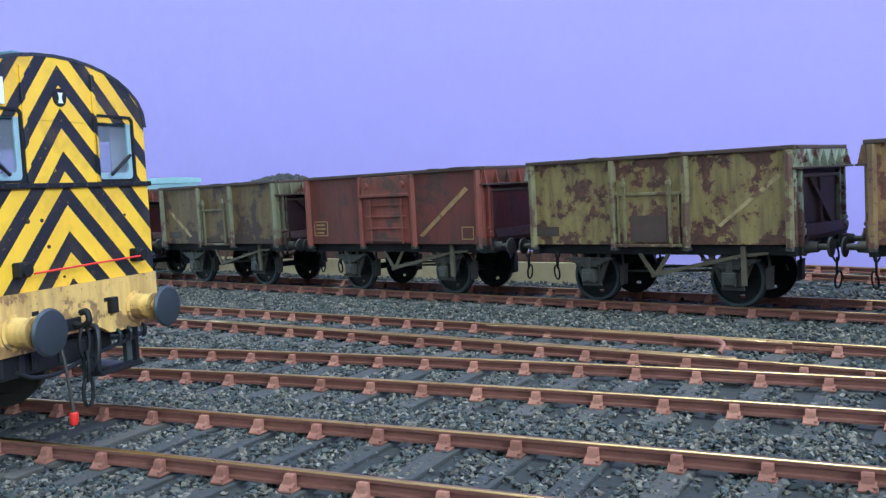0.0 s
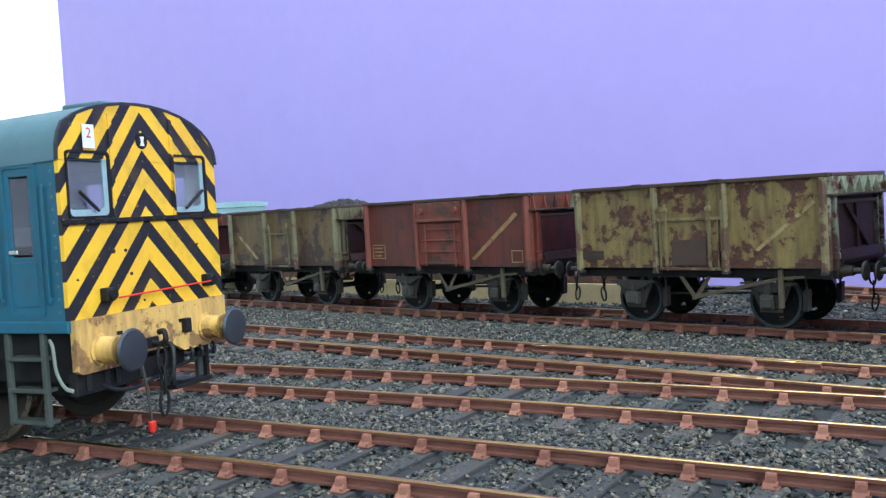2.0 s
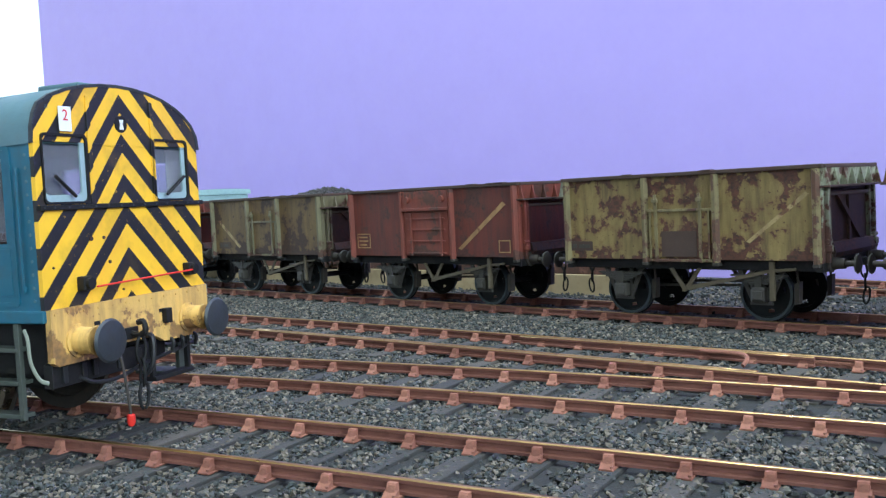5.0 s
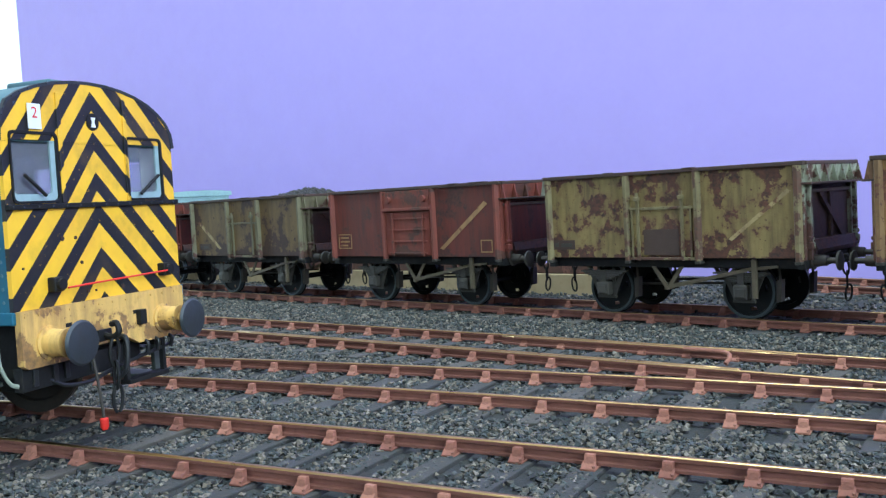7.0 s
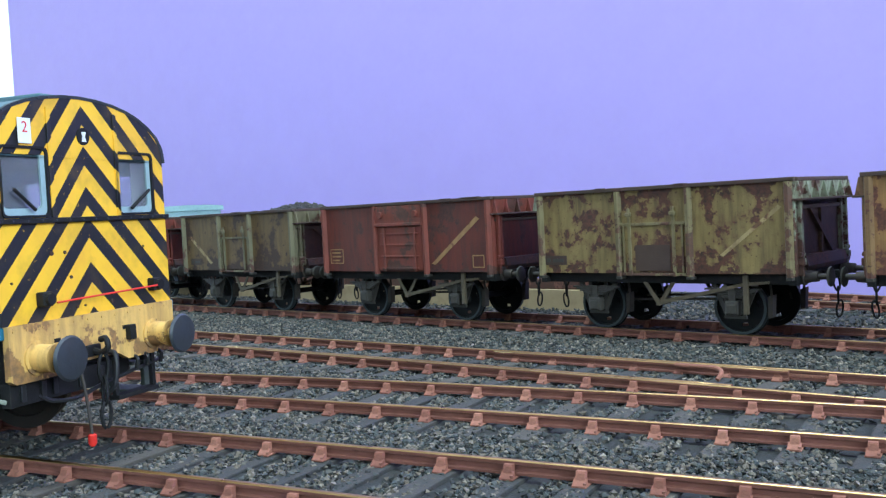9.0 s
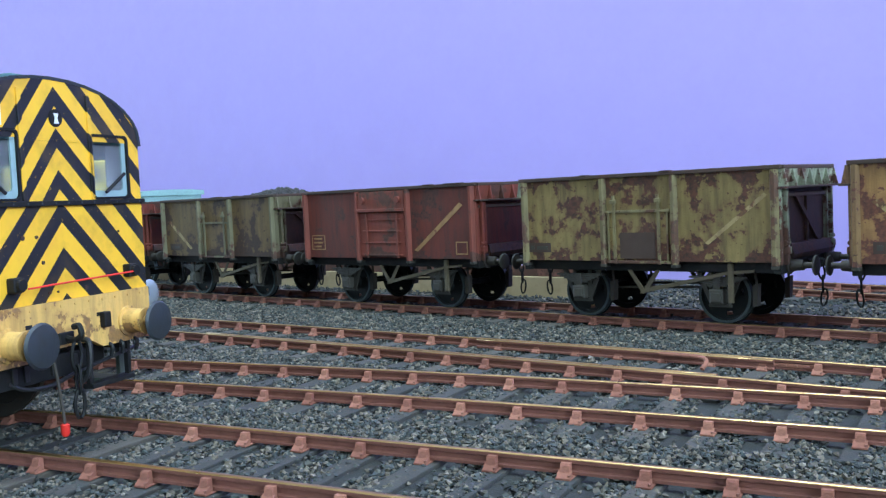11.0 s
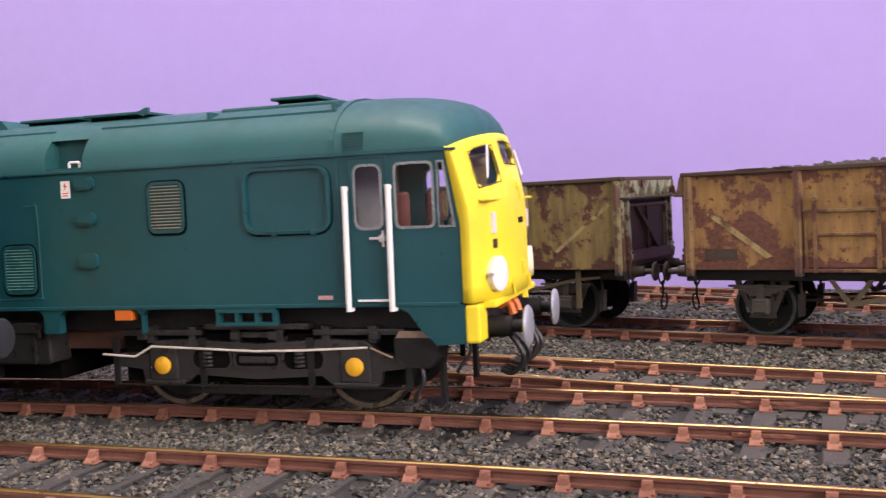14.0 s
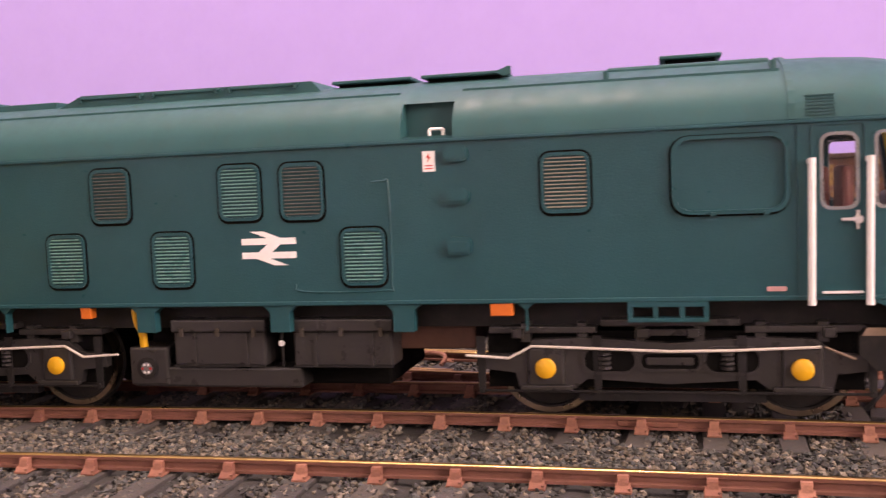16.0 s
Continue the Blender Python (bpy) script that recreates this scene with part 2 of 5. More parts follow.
m_tanstripe = rusted("tan_stripe", (0.36, 0.22, 0.085), (0.2, 0.09, 0.04), (0.08, 0.04, 0.03), 0.25, 4.0, 0.4, 14.0)
m_panel = plain("black_data_panel", (0.058, 0.036, 0.027), 0.7, dirt=0.5, dirt_colour=(0.08, 0.05, 0.035))
m_coal = plain("coal_load", (0.03, 0.028, 0.027), 0.7, dirt=0.5)
m_board = plain("pale_timber_edge", (0.55, 0.44, 0.25), 0.75, dirt=0.4, dirt_colour=(0.25, 0.14, 0.07), grain=4)
m_brick = rusted("red_brown_strip", (0.26, 0.125, 0.09), (0.14, 0.07, 0.05), (0.10, 0.06, 0.045), 0.5, 1.5, 0.5, 41.0)
m_turq = plain("pale_turquoise_paint", (0.31, 0.46, 0.45), 0.6, dirt=0.2)
m_slat = plain("teal_slat", (0.14, 0.40, 0.38), 0.3, dirt=0.15, bump=0.03)
m_slatdark = plain("grey_green_slat", (0.10, 0.12, 0.11), 0.5, dirt=0.3)
# Near-black that stands in for deep shade in gaps and openings.
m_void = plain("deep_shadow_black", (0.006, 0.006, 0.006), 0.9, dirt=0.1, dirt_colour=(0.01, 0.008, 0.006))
m_lilacglass = glass("grey_lilac_cab_glass", (0.66, 0.68, 0.76))
m_lilacglass.node_tree.nodes["Principled BSDF"].inputs["Transmission Weight"].default_value = 0.9
m_lilacglass.node_tree.nodes["Principled BSDF"].inputs["Roughness"].default_value = 0.12
m_bead = plain("pale_glazing_bead", (0.36, 0.48, 0.50), 0.35, dirt=0.3, dirt_colour=(0.15, 0.18, 0.19))
m_pipe = plain("grey_green_pipe", (0.30, 0.33, 0.27), 0.5, dirt=0.3)
# Teal slats catching a warm reflection, which is painted as a pale colour.
m_slatglint = plain("pale_glint_slat", (0.30, 0.30, 0.24), 0.35, dirt=0.15)
m_postdull = rusted("dull_olive_post", (0.17, 0.155, 0.085), (0.08, 0.035, 0.022), (0.05, 0.03, 0.02), 0.4, 2.2, 0.5, 16.0)
m_postochre = rusted("ochre_post", (0.22, 0.135, 0.052), (0.12, 0.044, 0.028), (0.05, 0.028, 0.02), 0.72, 2.2, 0.7, 18.0)
m_tyre = plain("blue_grey_wagon_tyre", (0.07, 0.085, 0.09), 0.4, metal=0.5, dirt=0.3)
m_lever = plain("olive_brown_lever", (0.115, 0.094, 0.056), 0.6, dirt=0.5, dirt_colour=(0.06, 0.035, 0.022))
m_axle = plain("dusty_axlebox", (0.05, 0.046, 0.038), 0.6, dirt=0.5, dirt_colour=(0.03, 0.022, 0.018))
m_lowend = rusted("rust_brown_end_plank", (0.075, 0.045, 0.045), (0.11, 0.045, 0.03), (0.03, 0.02, 0.018), 0.45, 2.0, 0.4, 31.0)
# Window highlights on the end ribs are put into this pale paint; rust is real.
m_endlit = rusted("pale_green_lit_end_rail", (0.34, 0.37, 0.26), (0.10, 0.042, 0.028), (0.05, 0.03, 0.022), 0.68, 3.0, 0.8, 26.0)
m_underrust = plain("rusty_underframe_steel", (0.10, 0.045, 0.03), 0.8, dirt=0.5)
m_slatvoid = plain("dark_vent_blue", (0.008, 0.07, 0.08), 0.8, dirt=0.1)
m_edge08 = plain("grimy_roof_edge", (0.03, 0.035, 0.045), 0.6, dirt=0.4)
m_step08 = plain("grimy_step_steel", (0.062, 0.074, 0.064), 0.6, dirt=0.5, dirt_colour=(0.05, 0.045, 0.035))
m_cabdim = plain("dim_cab_lining", (0.30, 0.30, 0.33), 0.6, dirt=0.2)
m_teal.node_tree.nodes["Principled BSDF"].inputs["Specular IOR Level"].default_value = 0.3
m_roof24.node_tree.nodes["Principled BSDF"].inputs["Specular IOR Level"].default_value = 0.35
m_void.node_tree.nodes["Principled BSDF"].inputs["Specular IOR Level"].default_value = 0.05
m_black.node_tree.nodes["Principled BSDF"].inputs["Specular IOR Level"].default_value = 0.3
m_glass.node_tree.nodes["Principled BSDF"].inputs["Transmission Weight"].default_value = 1.0
m_steel.node_tree.nodes["Principled BSDF"].inputs["Specular IOR Level"].default_value = 0.15

# ---- shaping helpers ----
unit = K


def box(bm, x0, x1, y0, y1, z0, z1, b=0.0):
    geo = bmesh.ops.create_cube(bm, size=1.0, matrix=Matrix.Translation(((x0 + x1) / 2, (y0 + y1) / 2, (z0 + z1) / 2)) @ Matrix.Diagonal((abs(x1 - x0), abs(y1 - y0), abs(z1 - z0), 1)))
    if b:
        edges = list({e for v in geo["verts"] for e in v.link_edges})
        bmesh.ops.bevel(bm, geom=edges, offset=b, segments=2, affect="EDGES", profile=0.5)
    return bm


def cyl(bm, p, q, r, seg=16, r2=None):
    p, q = Vector(p), Vector(q)
    d = q - p
    m = Matrix.Translation((p + q) / 2) @ d.to_track_quat("Z", "Y").to_matrix().to_4x4()
    bmesh.ops.create_cone(bm, cap_ends=True, segments=seg, radius1=r, radius2=r if r2 is None else r2, depth=d.length, matrix=m)
    return bm


def lathe(bm, p, axis, prof, seg=20):
    """prof: (distance along axis, radius) pairs, turned about the axis from p."""
    p, ax = Vector(p), Vector(axis).normalized()
    u = ax.orthogonal().normalized()
    w = ax.cross(u)
    rings = []
    for s, r in prof:
        rings.append([bm.verts.new(p + ax * s + (u * math.cos(6.28319 * i / seg) + w * math.sin(6.28319 * i / seg)) * r) for i in range(seg)])
    for a, b in zip(rings, rings[1:]):
        for i in range(seg):
            bm.faces.new((a[i], a[(i + 1) % seg], b[(i + 1) % seg], b[i]))
    bm.faces.new(rings[0][::-1])
    bm.faces.new(rings[-1])
    return bm


def extrude(bm, pts, axis, lo, hi):
    """A flat outline given in the other two axes, thickened along one."""
    def at(a, b, c):
        return {"x": (c, a, b), "y": (a, c, b), "z": (a, b, c)}[axis]
    lo_v = [bm.verts.new(at(a, b, lo)) for a, b in pts]
    hi_v = [bm.verts.new(at(a, b, hi)) for a, b in pts]
    n = len(pts)
    bm.faces.new(lo_v)
    bm.faces.new(hi_v[::-1])
    for i in range(n):
        bm.faces.new((lo_v[i], hi_v[i], hi_v[(i + 1) % n], lo_v[(i + 1) % n]))
    return bm


def ring(bm, outer, inner, axis, lo, hi):
    """A frame: the space between two outlines of equal count, thickened along one axis."""
    def at(a, b, c):
        return {"x": (c, a, b), "y": (a, c, b), "z": (a, b, c)}[axis]
    v = [[bm.verts.new(at(a, b, c)) for a, b in pts] for pts in (outer, inner) for c in (lo, hi)]
    n = len(outer)
    for i in range(n):
        j = (i + 1) % n
        for a, b in ((0, 1), (1, 3), (3, 2), (2, 0)):
            bm.faces.new((v[a][i], v[a][j], v[b][j], v[b][i]))
    return bm


def rrect(x0, x1, z0, z1, r, n=4):
    pts = []
    for cx, cz, a0 in ((x1 - r, z1 - r, 0), (x0 + r, z1 - r, 90), (x0 + r, z0 + r, 180), (x1 - r, z0 + r, 270)):
        for i in range(n + 1):
            a = radians(a0 + 90 * i / n)
            pts.append((cx + r * math.cos(a), cz + r * math.sin(a)))
    return pts


def tube(bm, pts, r, seg=8):
    pts = [Vector(p) for p in pts]
    rings = []
    for i, p in enumerate(pts):
        d = (pts[min(i + 1, len(pts) - 1)] - pts[max(i - 1, 0)]).normalized()
        u = d.cross(Vector((0.31, 0.87, 0.39))).normalized()
        w = d.cross(u)
        rings.append([bm.verts.new(p + (u * math.cos(6.28319 * k / seg) + w * math.sin(6.28319 * k / seg)) * r) for k in range(seg)])
    for a, b in zip(rings, rings[1:]):
        for k in range(seg):
            bm.faces.new((a[k], a[(k + 1) % seg], b[(k + 1) % seg], b[k]))
    bm.faces.new(rings[0][::-1])
    bm.faces.new(rings[-1])
    return bm


def bend(*pts, steps=6):
    """A smooth line through the points (Catmull-Rom)."""
    p = [Vector(q) for q in pts]
    p = [2 * p[0] - p[1], *p, 2 * p[-1] - p[-2]]
    out = []
    for i in range(1, len(p) - 2):
        for k in range(steps):
            t = k / steps
            a, b, c, d = p[i - 1 : i + 3]
            out.append(0.5 * (2 * b + (c - a) * t + (2 * a - 5 * b + 4 * c - d) * t * t + (3 * b - a - 3 * c + d) * t**3))
    return out + [p[-2]]


def finish(name, bm, material, smooth=False):
    bmesh.ops.recalc_face_normals(bm, faces=bm.faces)
    for v in bm.verts:
        v.co *= unit
    me = bpy.data.meshes.new(name)
    bm.to_mesh(me)
    bm.free()
    me.materials.append(material)
    if smooth:
        for p in me.polygons:
            p.use_smooth = True
        me.set_sharp_from_angle(angle=radians(38))
    return me


def part(name, bm, material, parent, label="", smooth=False):
    ob = new(name, finish(name, bm, material, smooth))
    ob.parent = parent
    return tagged(ob, label) if label else ob


def thing(name, x, y, z, rz, label, category, group="", kind=""):
    ob = new(name)
    ob.empty_display_size = 0.01
    ob.matrix_world = pose(x * K, y * K, z * K, 0, 0, rz)
    return tagged(ob, label, category, group, kind)


def B():
    return bmesh.new()


def solid(name, bm, material, label, category, kind="structure"):
    ob = new(name, finish(name, bm, material))
    return tagged(ob, label, category, "", kind)


# ---- the room: lilac board behind the layout, white walls, ceiling, floor ----
unit = 1.0
solid("wall_backdrop", box(B(), -1.085, 2.38, 0.185, 0.205, -0.25, 1.3), m_wall, "smooth lilac-painted backdrop wall behind the layout", "wall")
solid("wall_north", box(B(), -3.6, 2.5, 0.9, 1.0, -1.0, 1.4), m_white, "plain white wall beyond the lilac backdrop", "wall")
solid("wall_west", box(B(), -3.7, -3.6, -2.5, 1.0, -1.0, 1.4), m_white, "plain white side wall of the room", "wall")
bm = B()
box(bm, 2.4, 2.5, -2.5, 0.9, -1.0, 0.1)
box(bm, 2.4, 2.5, -2.5, -1.35, 0.1, 1.4)
box(bm, 2.4, 2.5, 0.25, 0.9, 0.1, 1.4)
solid("wall_east", bm, m_white, "plain white wall with a wide window opening", "wall")
solid("wall_south", box(B(), -3.7, 2.5, -2.6, -2.5, -1.0, 1.4), m_white, "plain white wall opposite the backdrop", "wall")
solid("ceiling", box(B(), -3.7, 2.5, -2.6, 1.0, 1.4, 1.5), m_white, "plain white room ceiling", "ceiling")
solid("floor", box(B(), -3.7, 2.5, -2.6, 1.0, -1.1, -1.0), m_board, "plain brown room floor below the layout", "floor")
unit = K

# ---- track plan: centre lines y(x), straight or gently curved ----
LINES = {
    1: lambda x: -10.60 + 0.268 * x - 0.004 * x * x,
    2: lambda x: -7.15 + 0.2577 * x - 0.0055 * x * x,
    3: lambda x: -4.43 + 0.062 * x - 0.001 * x * x,
    4: lambda x: 0.0 * x,
    5: lambda x: 5.6 - 0.25 * x,
}
SPANS = {1: (-11, 11), 2: (-34, 12), 3: (-15, 9), 4: (-26, 12), 5: (-1.5, 9)}
HALF = 0.725
JOINTS = {2: ((6.05, -0.725), (6.0, 0.725)), 3: ((5.75, -0.725), (3.6, 0.725))}
random.seed(7)


def along(line, x):
    s = (line(x + 0.01) - line(x - 0.01)) / 0.02
    d = Vector((1, s, 0)).normalized()
    return Vector((x, line(x), 0)), d, Vector((-d.y, d.x, 0))


RAIL = [(-0.012, -0.0005), (-0.026, -0.004), (-0.036, -0.014), (-0.034, -0.045), (-0.010, -0.055), (-0.010, -0.105), (-0.035, -0.118), (-0.035, -0.145),
        (0.035, -0.145), (0.035, -0.118), (0.010, -0.105), (0.010, -0.055), (0.034, -0.045), (0.036, -0.014), (0.026, -0.004), (0.012, -0.0005)]


def rail_mesh(line, side, x0, x1, lift=0.0):
    """One bullhead rail swept along a line; its bright running surface is a second material."""
    bm = B()
    rings, n = [], max(2, int((x1 - x0) / 0.5))
    for i in range(n + 1):
        p, d, nr = along(line, x0 + (x1 - x0) * i / n)
        rings.append([bm.verts.new(p + nr * (side + a) + Vector((0, 0, b + lift))) for a, b in RAIL])
    k = len(RAIL)
    for r, s in zip(rings, rings[1:]):
        for i in range(k):
            f = bm.faces.new((r[i], r[(i + 1) % k], s[(i + 1) % k], s[i]))
            f.material_index = 1 if i in (0, 1, k - 3, k - 2, k - 1) else 0
            f.smooth = i in (0, 1, k - 3, k - 2, k - 1)
    bm.faces.new(rings[0])
    bm.faces.new(rings[-1][::-1])
    me = finish("rail", bm, m_rail)
    me.materials.append(m_railtop)
    return me


def sleeper_mesh():
    bm = box(B(), -0.125, 0.125, -1.3, 1.3, -0.30, -0.165, 0.012)
    return finish("sleeper", bm, m_sleeper)


def chair_mesh():
    bm = B()
    box(bm, -0.072, 0.072, -0.16, 0.16, -0.168, -0.148, 0.006)
    for s in (-1, 1):
        extrude(bm, [(s * 0.038, -0.148), (s * 0.125, -0.148), (s * 0.095, -0.05), (s * 0.085, -0.032), (s * 0.038, -0.032)], "x", -0.046, 0.046)
        extrude(bm, [(s * 0.08, -0.148), (s * 0.16, -0.148), (s * 0.09, -0.09)], "x", -0.064, 0.064)
        cyl(bm, (0.055, s * 0.14, -0.15), (0.055, s * 0.14, -0.12), 0.016, 6)
    return finish("chair", bm, m_chair)


SLEEPER, CHAIR = sleeper_mesh(), chair_mesh()
TRACK_LABEL = {
    1: "rust-weathered bullhead track that the shunter stands on", 2: "rust-weathered bullhead track that the main-line diesel runs on",
    3: "rusty bullhead siding track with a check rail", 4: "rusty siding track under the mineral wagons", 5: "rusty track beyond the mineral wagons",
}
for number, line in LINES.items():
    x0, x1 = SPANS[number]
    track = thing("railway_track", 0, 0, 0, 0, TRACK_LABEL[number], "railway track", "parallel tracks", "structure")
    for side in (-HALF, HALF):
        if number == 3 and side < 0:
            r = new("rail", rail_mesh(line, side, x0, 7.3))
        else:
            r = new("rail", rail_mesh(line, side, x0, x1))
        r.parent = track
    x = x0 + 0.3
    while x < x1 - 0.2:
        p, d, nr = along(line, x)
        a = math.degrees(math.atan2(d.y, d.x)) + random.uniform(-1.2, 1.2)
        s = new("sleeper", SLEEPER)
        s.parent = track
        s.matrix_local = pose(p.x * K, p.y * K, random.uniform(-0.012, 0.004) * K, 0, 0, a)
        for side in (-HALF, HALF):
            q = p + nr * side
            c = new("chair", CHAIR)
            c.parent = track
            c.matrix_local = pose(q.x * K, q.y * K, 0, 0, 0, a)
        x += 0.72 * d.x
    for jx, side in JOINTS.get(number, ()):
        p, d, nr = along(line, jx)
        bm = B()
        for f in (-1, 1):
            box(bm, -0.30, 0.30, f * 0.012, f * 0.034, -0.108, -0.062, 0.004)
            for k in range(4):
                box(bm, -0.24 + 0.15 * k, -0.20 + 0.15 * k, f * 0.03, f * 0.055, -0.10, -0.07)
        q = p + nr * side
        j = part("fishplate", bm, m_chair, track)
        j.matrix_local = pose(q.x * K, q.y * K, 0, 0, 0, math.degrees(math.atan2(d.y, d.x)))
        g = part("joint_gap", box(B(), -0.012, 0.012, -0.037, 0.037, -0.05, 0.002), m_black, track)
        g.matrix_local = j.matrix_local.copy()
    if number == 3:
        c = new("check_rail", rail_mesh(line, -HALF + 0.13, -7.0, 3.1, -0.004))
        c.parent = track
        part("stretcher_bar", tube(B(), bend((1.75, -3.75, -0.03), (2.24, -3.77, -0.02), (2.47, -3.83, -0.025), (2.56, -3.95, -0.06), (2.55, -4.06, -0.13)), 0.032), m_chair, track, "bent rusty bar end")
        c = new("closure_rail", rail_mesh(line, HALF - 0.09, -1.5, 3.4, -0.006))
        c.parent = track

# ---- ballast: a bed with loose stone chippings ----


def bed_height(x, y):
    return -0.215 + 0.02 * noise.noise(Vector((x * 0.8, y * 0.8, 3.0)))


bm = B()
nx, ny = 120, 72
grid = [[bm.verts.new((-36 + 50 * i / nx, -26 + 33.8 * j / ny, bed_height(-36 + 50 * i / nx, -26 + 33.8 * j / ny))) for i in range(nx + 1)] for j in range(ny + 1)]
for j in range(ny):
    for i in range(nx):
        bm.faces.new((grid[j][i], grid[j][i + 1], grid[j + 1][i + 1], grid[j + 1][i]))
solid("ground", bm, m_ground, "grey stone ballast bed of the model yard", "ballast")
solid("baseboard", box(B(), -36, 14, -26, 7.8, -2.2, -0.3), m_board, "pale timber baseboard under the ballast", "baseboard")


def stones(count, x0, x1, y0, y1, size, seed, keep):
    rng = np.random.default_rng(seed)
    xy = np.stack([rng.uniform(x0, x1, count), rng.uniform(y0, y1, count)], 1)
    xy = xy[keep(xy[:, 0], xy[:, 1])]
    n = len(xy)
    octa = np.array([[1, 0, 0], [0, 1, 0], [-1, 0, 0], [0, -1, 0], [0, 0, 1], [0, 0, -1]], float)
    tri = np.array([[0, 1, 4], [1, 2, 4], [2, 3, 4], [3, 0, 4], [1, 0, 5], [2, 1, 5], [3, 2, 5], [0, 3, 5]])
    shape = octa[None] + rng.uniform(-0.38, 0.38, (n, 6, 3))
    turn = rng.uniform(0, 6.283, (n, 2))
    c, s = np.cos(turn), np.sin(turn)
    x = shape[..., 0] * c[:, :1] - shape[..., 1] * s[:, :1]
    y = shape[..., 0] * s[:, :1] + shape[..., 1] * c[:, :1]
    z = shape[..., 2]
    y, z = y * c[:, 1:] - z * s[:, 1:], y * s[:, 1:] + z * c[:, 1:]
    r = rng.uniform(0.55, 1.15, (n, 1)) * size
    zc = -0.205 + rng.uniform(-0.015, 0.036, (n, 1))
    pts = np.stack([xy[:, :1] + x * r, xy[:, 1:] + y * r, zc + z * r * 0.8], -1).reshape(-1, 3) * K
    faces = (tri[None] + 6 * np.arange(n)[:, None, None]).reshape(-1, 3)
    return pts, faces


def clear_of_rails(x, y):
    ok = np.ones(len(x), bool)
    for number, line in LINES.items():
        for side in (-HALF, HALF):
            ok &= ~((np.abs(y - line(x) - side * 1.03) < 0.05) & (x > SPANS[number][0]) & (x < SPANS[number][1]))
    return ok


def thin_on_sleepers(x, y):
    """Chippings lie between the sleepers and beyond their ends; few lie on top."""
    ok = clear_of_rails(x, y)
    rng = np.random.default_rng(3)
    some = rng.uniform(0, 1, len(x))
    for number, line in LINES.items():
        x0 = SPANS[number][0] + 0.3
        slope = (line(x + 0.01) - line(x - 0.01)) / 0.02
        off = (y - line(x)) / np.sqrt(1 + slope**2)
        foot = x + off * slope / np.sqrt(1 + slope**2)
        pitch = 0.72 / np.sqrt(1 + slope**2)
        near = np.abs(((foot - x0) / pitch + 0.5) % 1 - 0.5) * 0.72 < 0.135
        ok &= ~(near & (np.abs(off) < 1.27) & (some > 0.05))
    return ok


for args in ((82000, -6, 10, -12.5, -6.0, 0.038, 1), (60000, -13, 11, -6.0, 0.5, 0.041, 2), (16000, -26, 11, 0.5, 7.5, 0.05, 4), (12000, -26, -13, -6, 0.5, 0.06, 5), (16000, -3, 9, -15.5, -12.5, 0.038, 6), (8000, -14, -6, -14, -6, 0.05, 7)):
    pts, faces = stones(args[0], *args[1:7], thin_on_sleepers)
    me = bpy.data.meshes.new("ballast_chippings")
    me.from_pydata(pts.tolist(), [], faces.tolist())
    me.materials.append(m_stone)
    tagged(new("ballast_chippings", me), "loose grey and brown stone ballast chippings", "ballast", "", "stuff")

# ---- mineral wagons ----


def wheel_mesh(s, y, f, holes):
    """Flanged wheel turned about y; the disc is pierced by round holes where the wagon has them."""
    seg = 32
    prof = [(0.075, 0.41), (0.075, 0.50), (0.055, 0.505), (0.05, 0.475), (-0.06, 0.465), (-0.06, 0.41)]
    web = [0.40, 0.34, 0.28, 0.22, 0.16]
    hub = [(-0.03, 0.15), (-0.065, 0.13), (-0.065, 0.001)]
    bm = B()

    def turn(pairs):
        return [[bm.verts.new((r * f * math.cos(6.28319 * i / seg), s * y - s * a, r * f * math.sin(6.28319 * i / seg))) for i in range(seg)] for a, r in pairs]

    def skin(rings, pierced=False):
        for j, (p, q) in enumerate(zip(rings, rings[1:])):
            for i in range(seg):
                if pierced and holes and j == 2 and i % (seg // holes) in (0, 1):
                    continue
                bm.faces.new((p[i], p[(i + 1) % seg], q[(i + 1) % seg], q[i]))

    skin(turn(prof))
    skin(turn([(-0.06, 0.41)] + [(-0.02, r) for r in web] + hub), True)
    skin(turn([(0.075, 0.41)] + [(0.02, r) for r in web] + [(0.07, 0.12), (0.07, 0.001)]), True)
    return bm


def wheelset(parent, x, r=0.475, y=0.70, mat=None, track_name="wheelset"):
    f = r / 0.475
    ob = part(track_name, cyl(B(), (0, -1.0, 0), (0, 1.0, 0), 0.07, 10), m_black, parent)
    ob.matrix_local = pose(x * unit, 0, r * unit)
    for s in (-1, 1):
        part("wheel", wheel_mesh(s, y, f, 0 if mat else 4), mat or m_steel, ob, "", True)
        bm = ring(B(), [(r * 1.001 * math.cos(a * 0.19635), r * 1.001 * math.sin(a * 0.19635)) for a in range(32)], [(r * 0.90 * math.cos(a * 0.19635), r * 0.90 * math.sin(a * 0.19635)) for a in range(32)], "y", s * y - 0.068, s * y + 0.068)
        part("tyre", bm, m_tread if mat else m_tyre, ob)
    return ob


def three_link(bm, x, sgn):
    cyl(bm, (x, 0, 1.02), (x + sgn * 0.16, 0, 1.02), 0.04, 8)
    tube(bm, bend((x + sgn * 0.14, 0, 1.03), (x + sgn * 0.24, 0, 1.05), (x + sgn * 0.25, 0, 0.97), (x + sgn * 0.17, 0, 0.95)), 0.03)


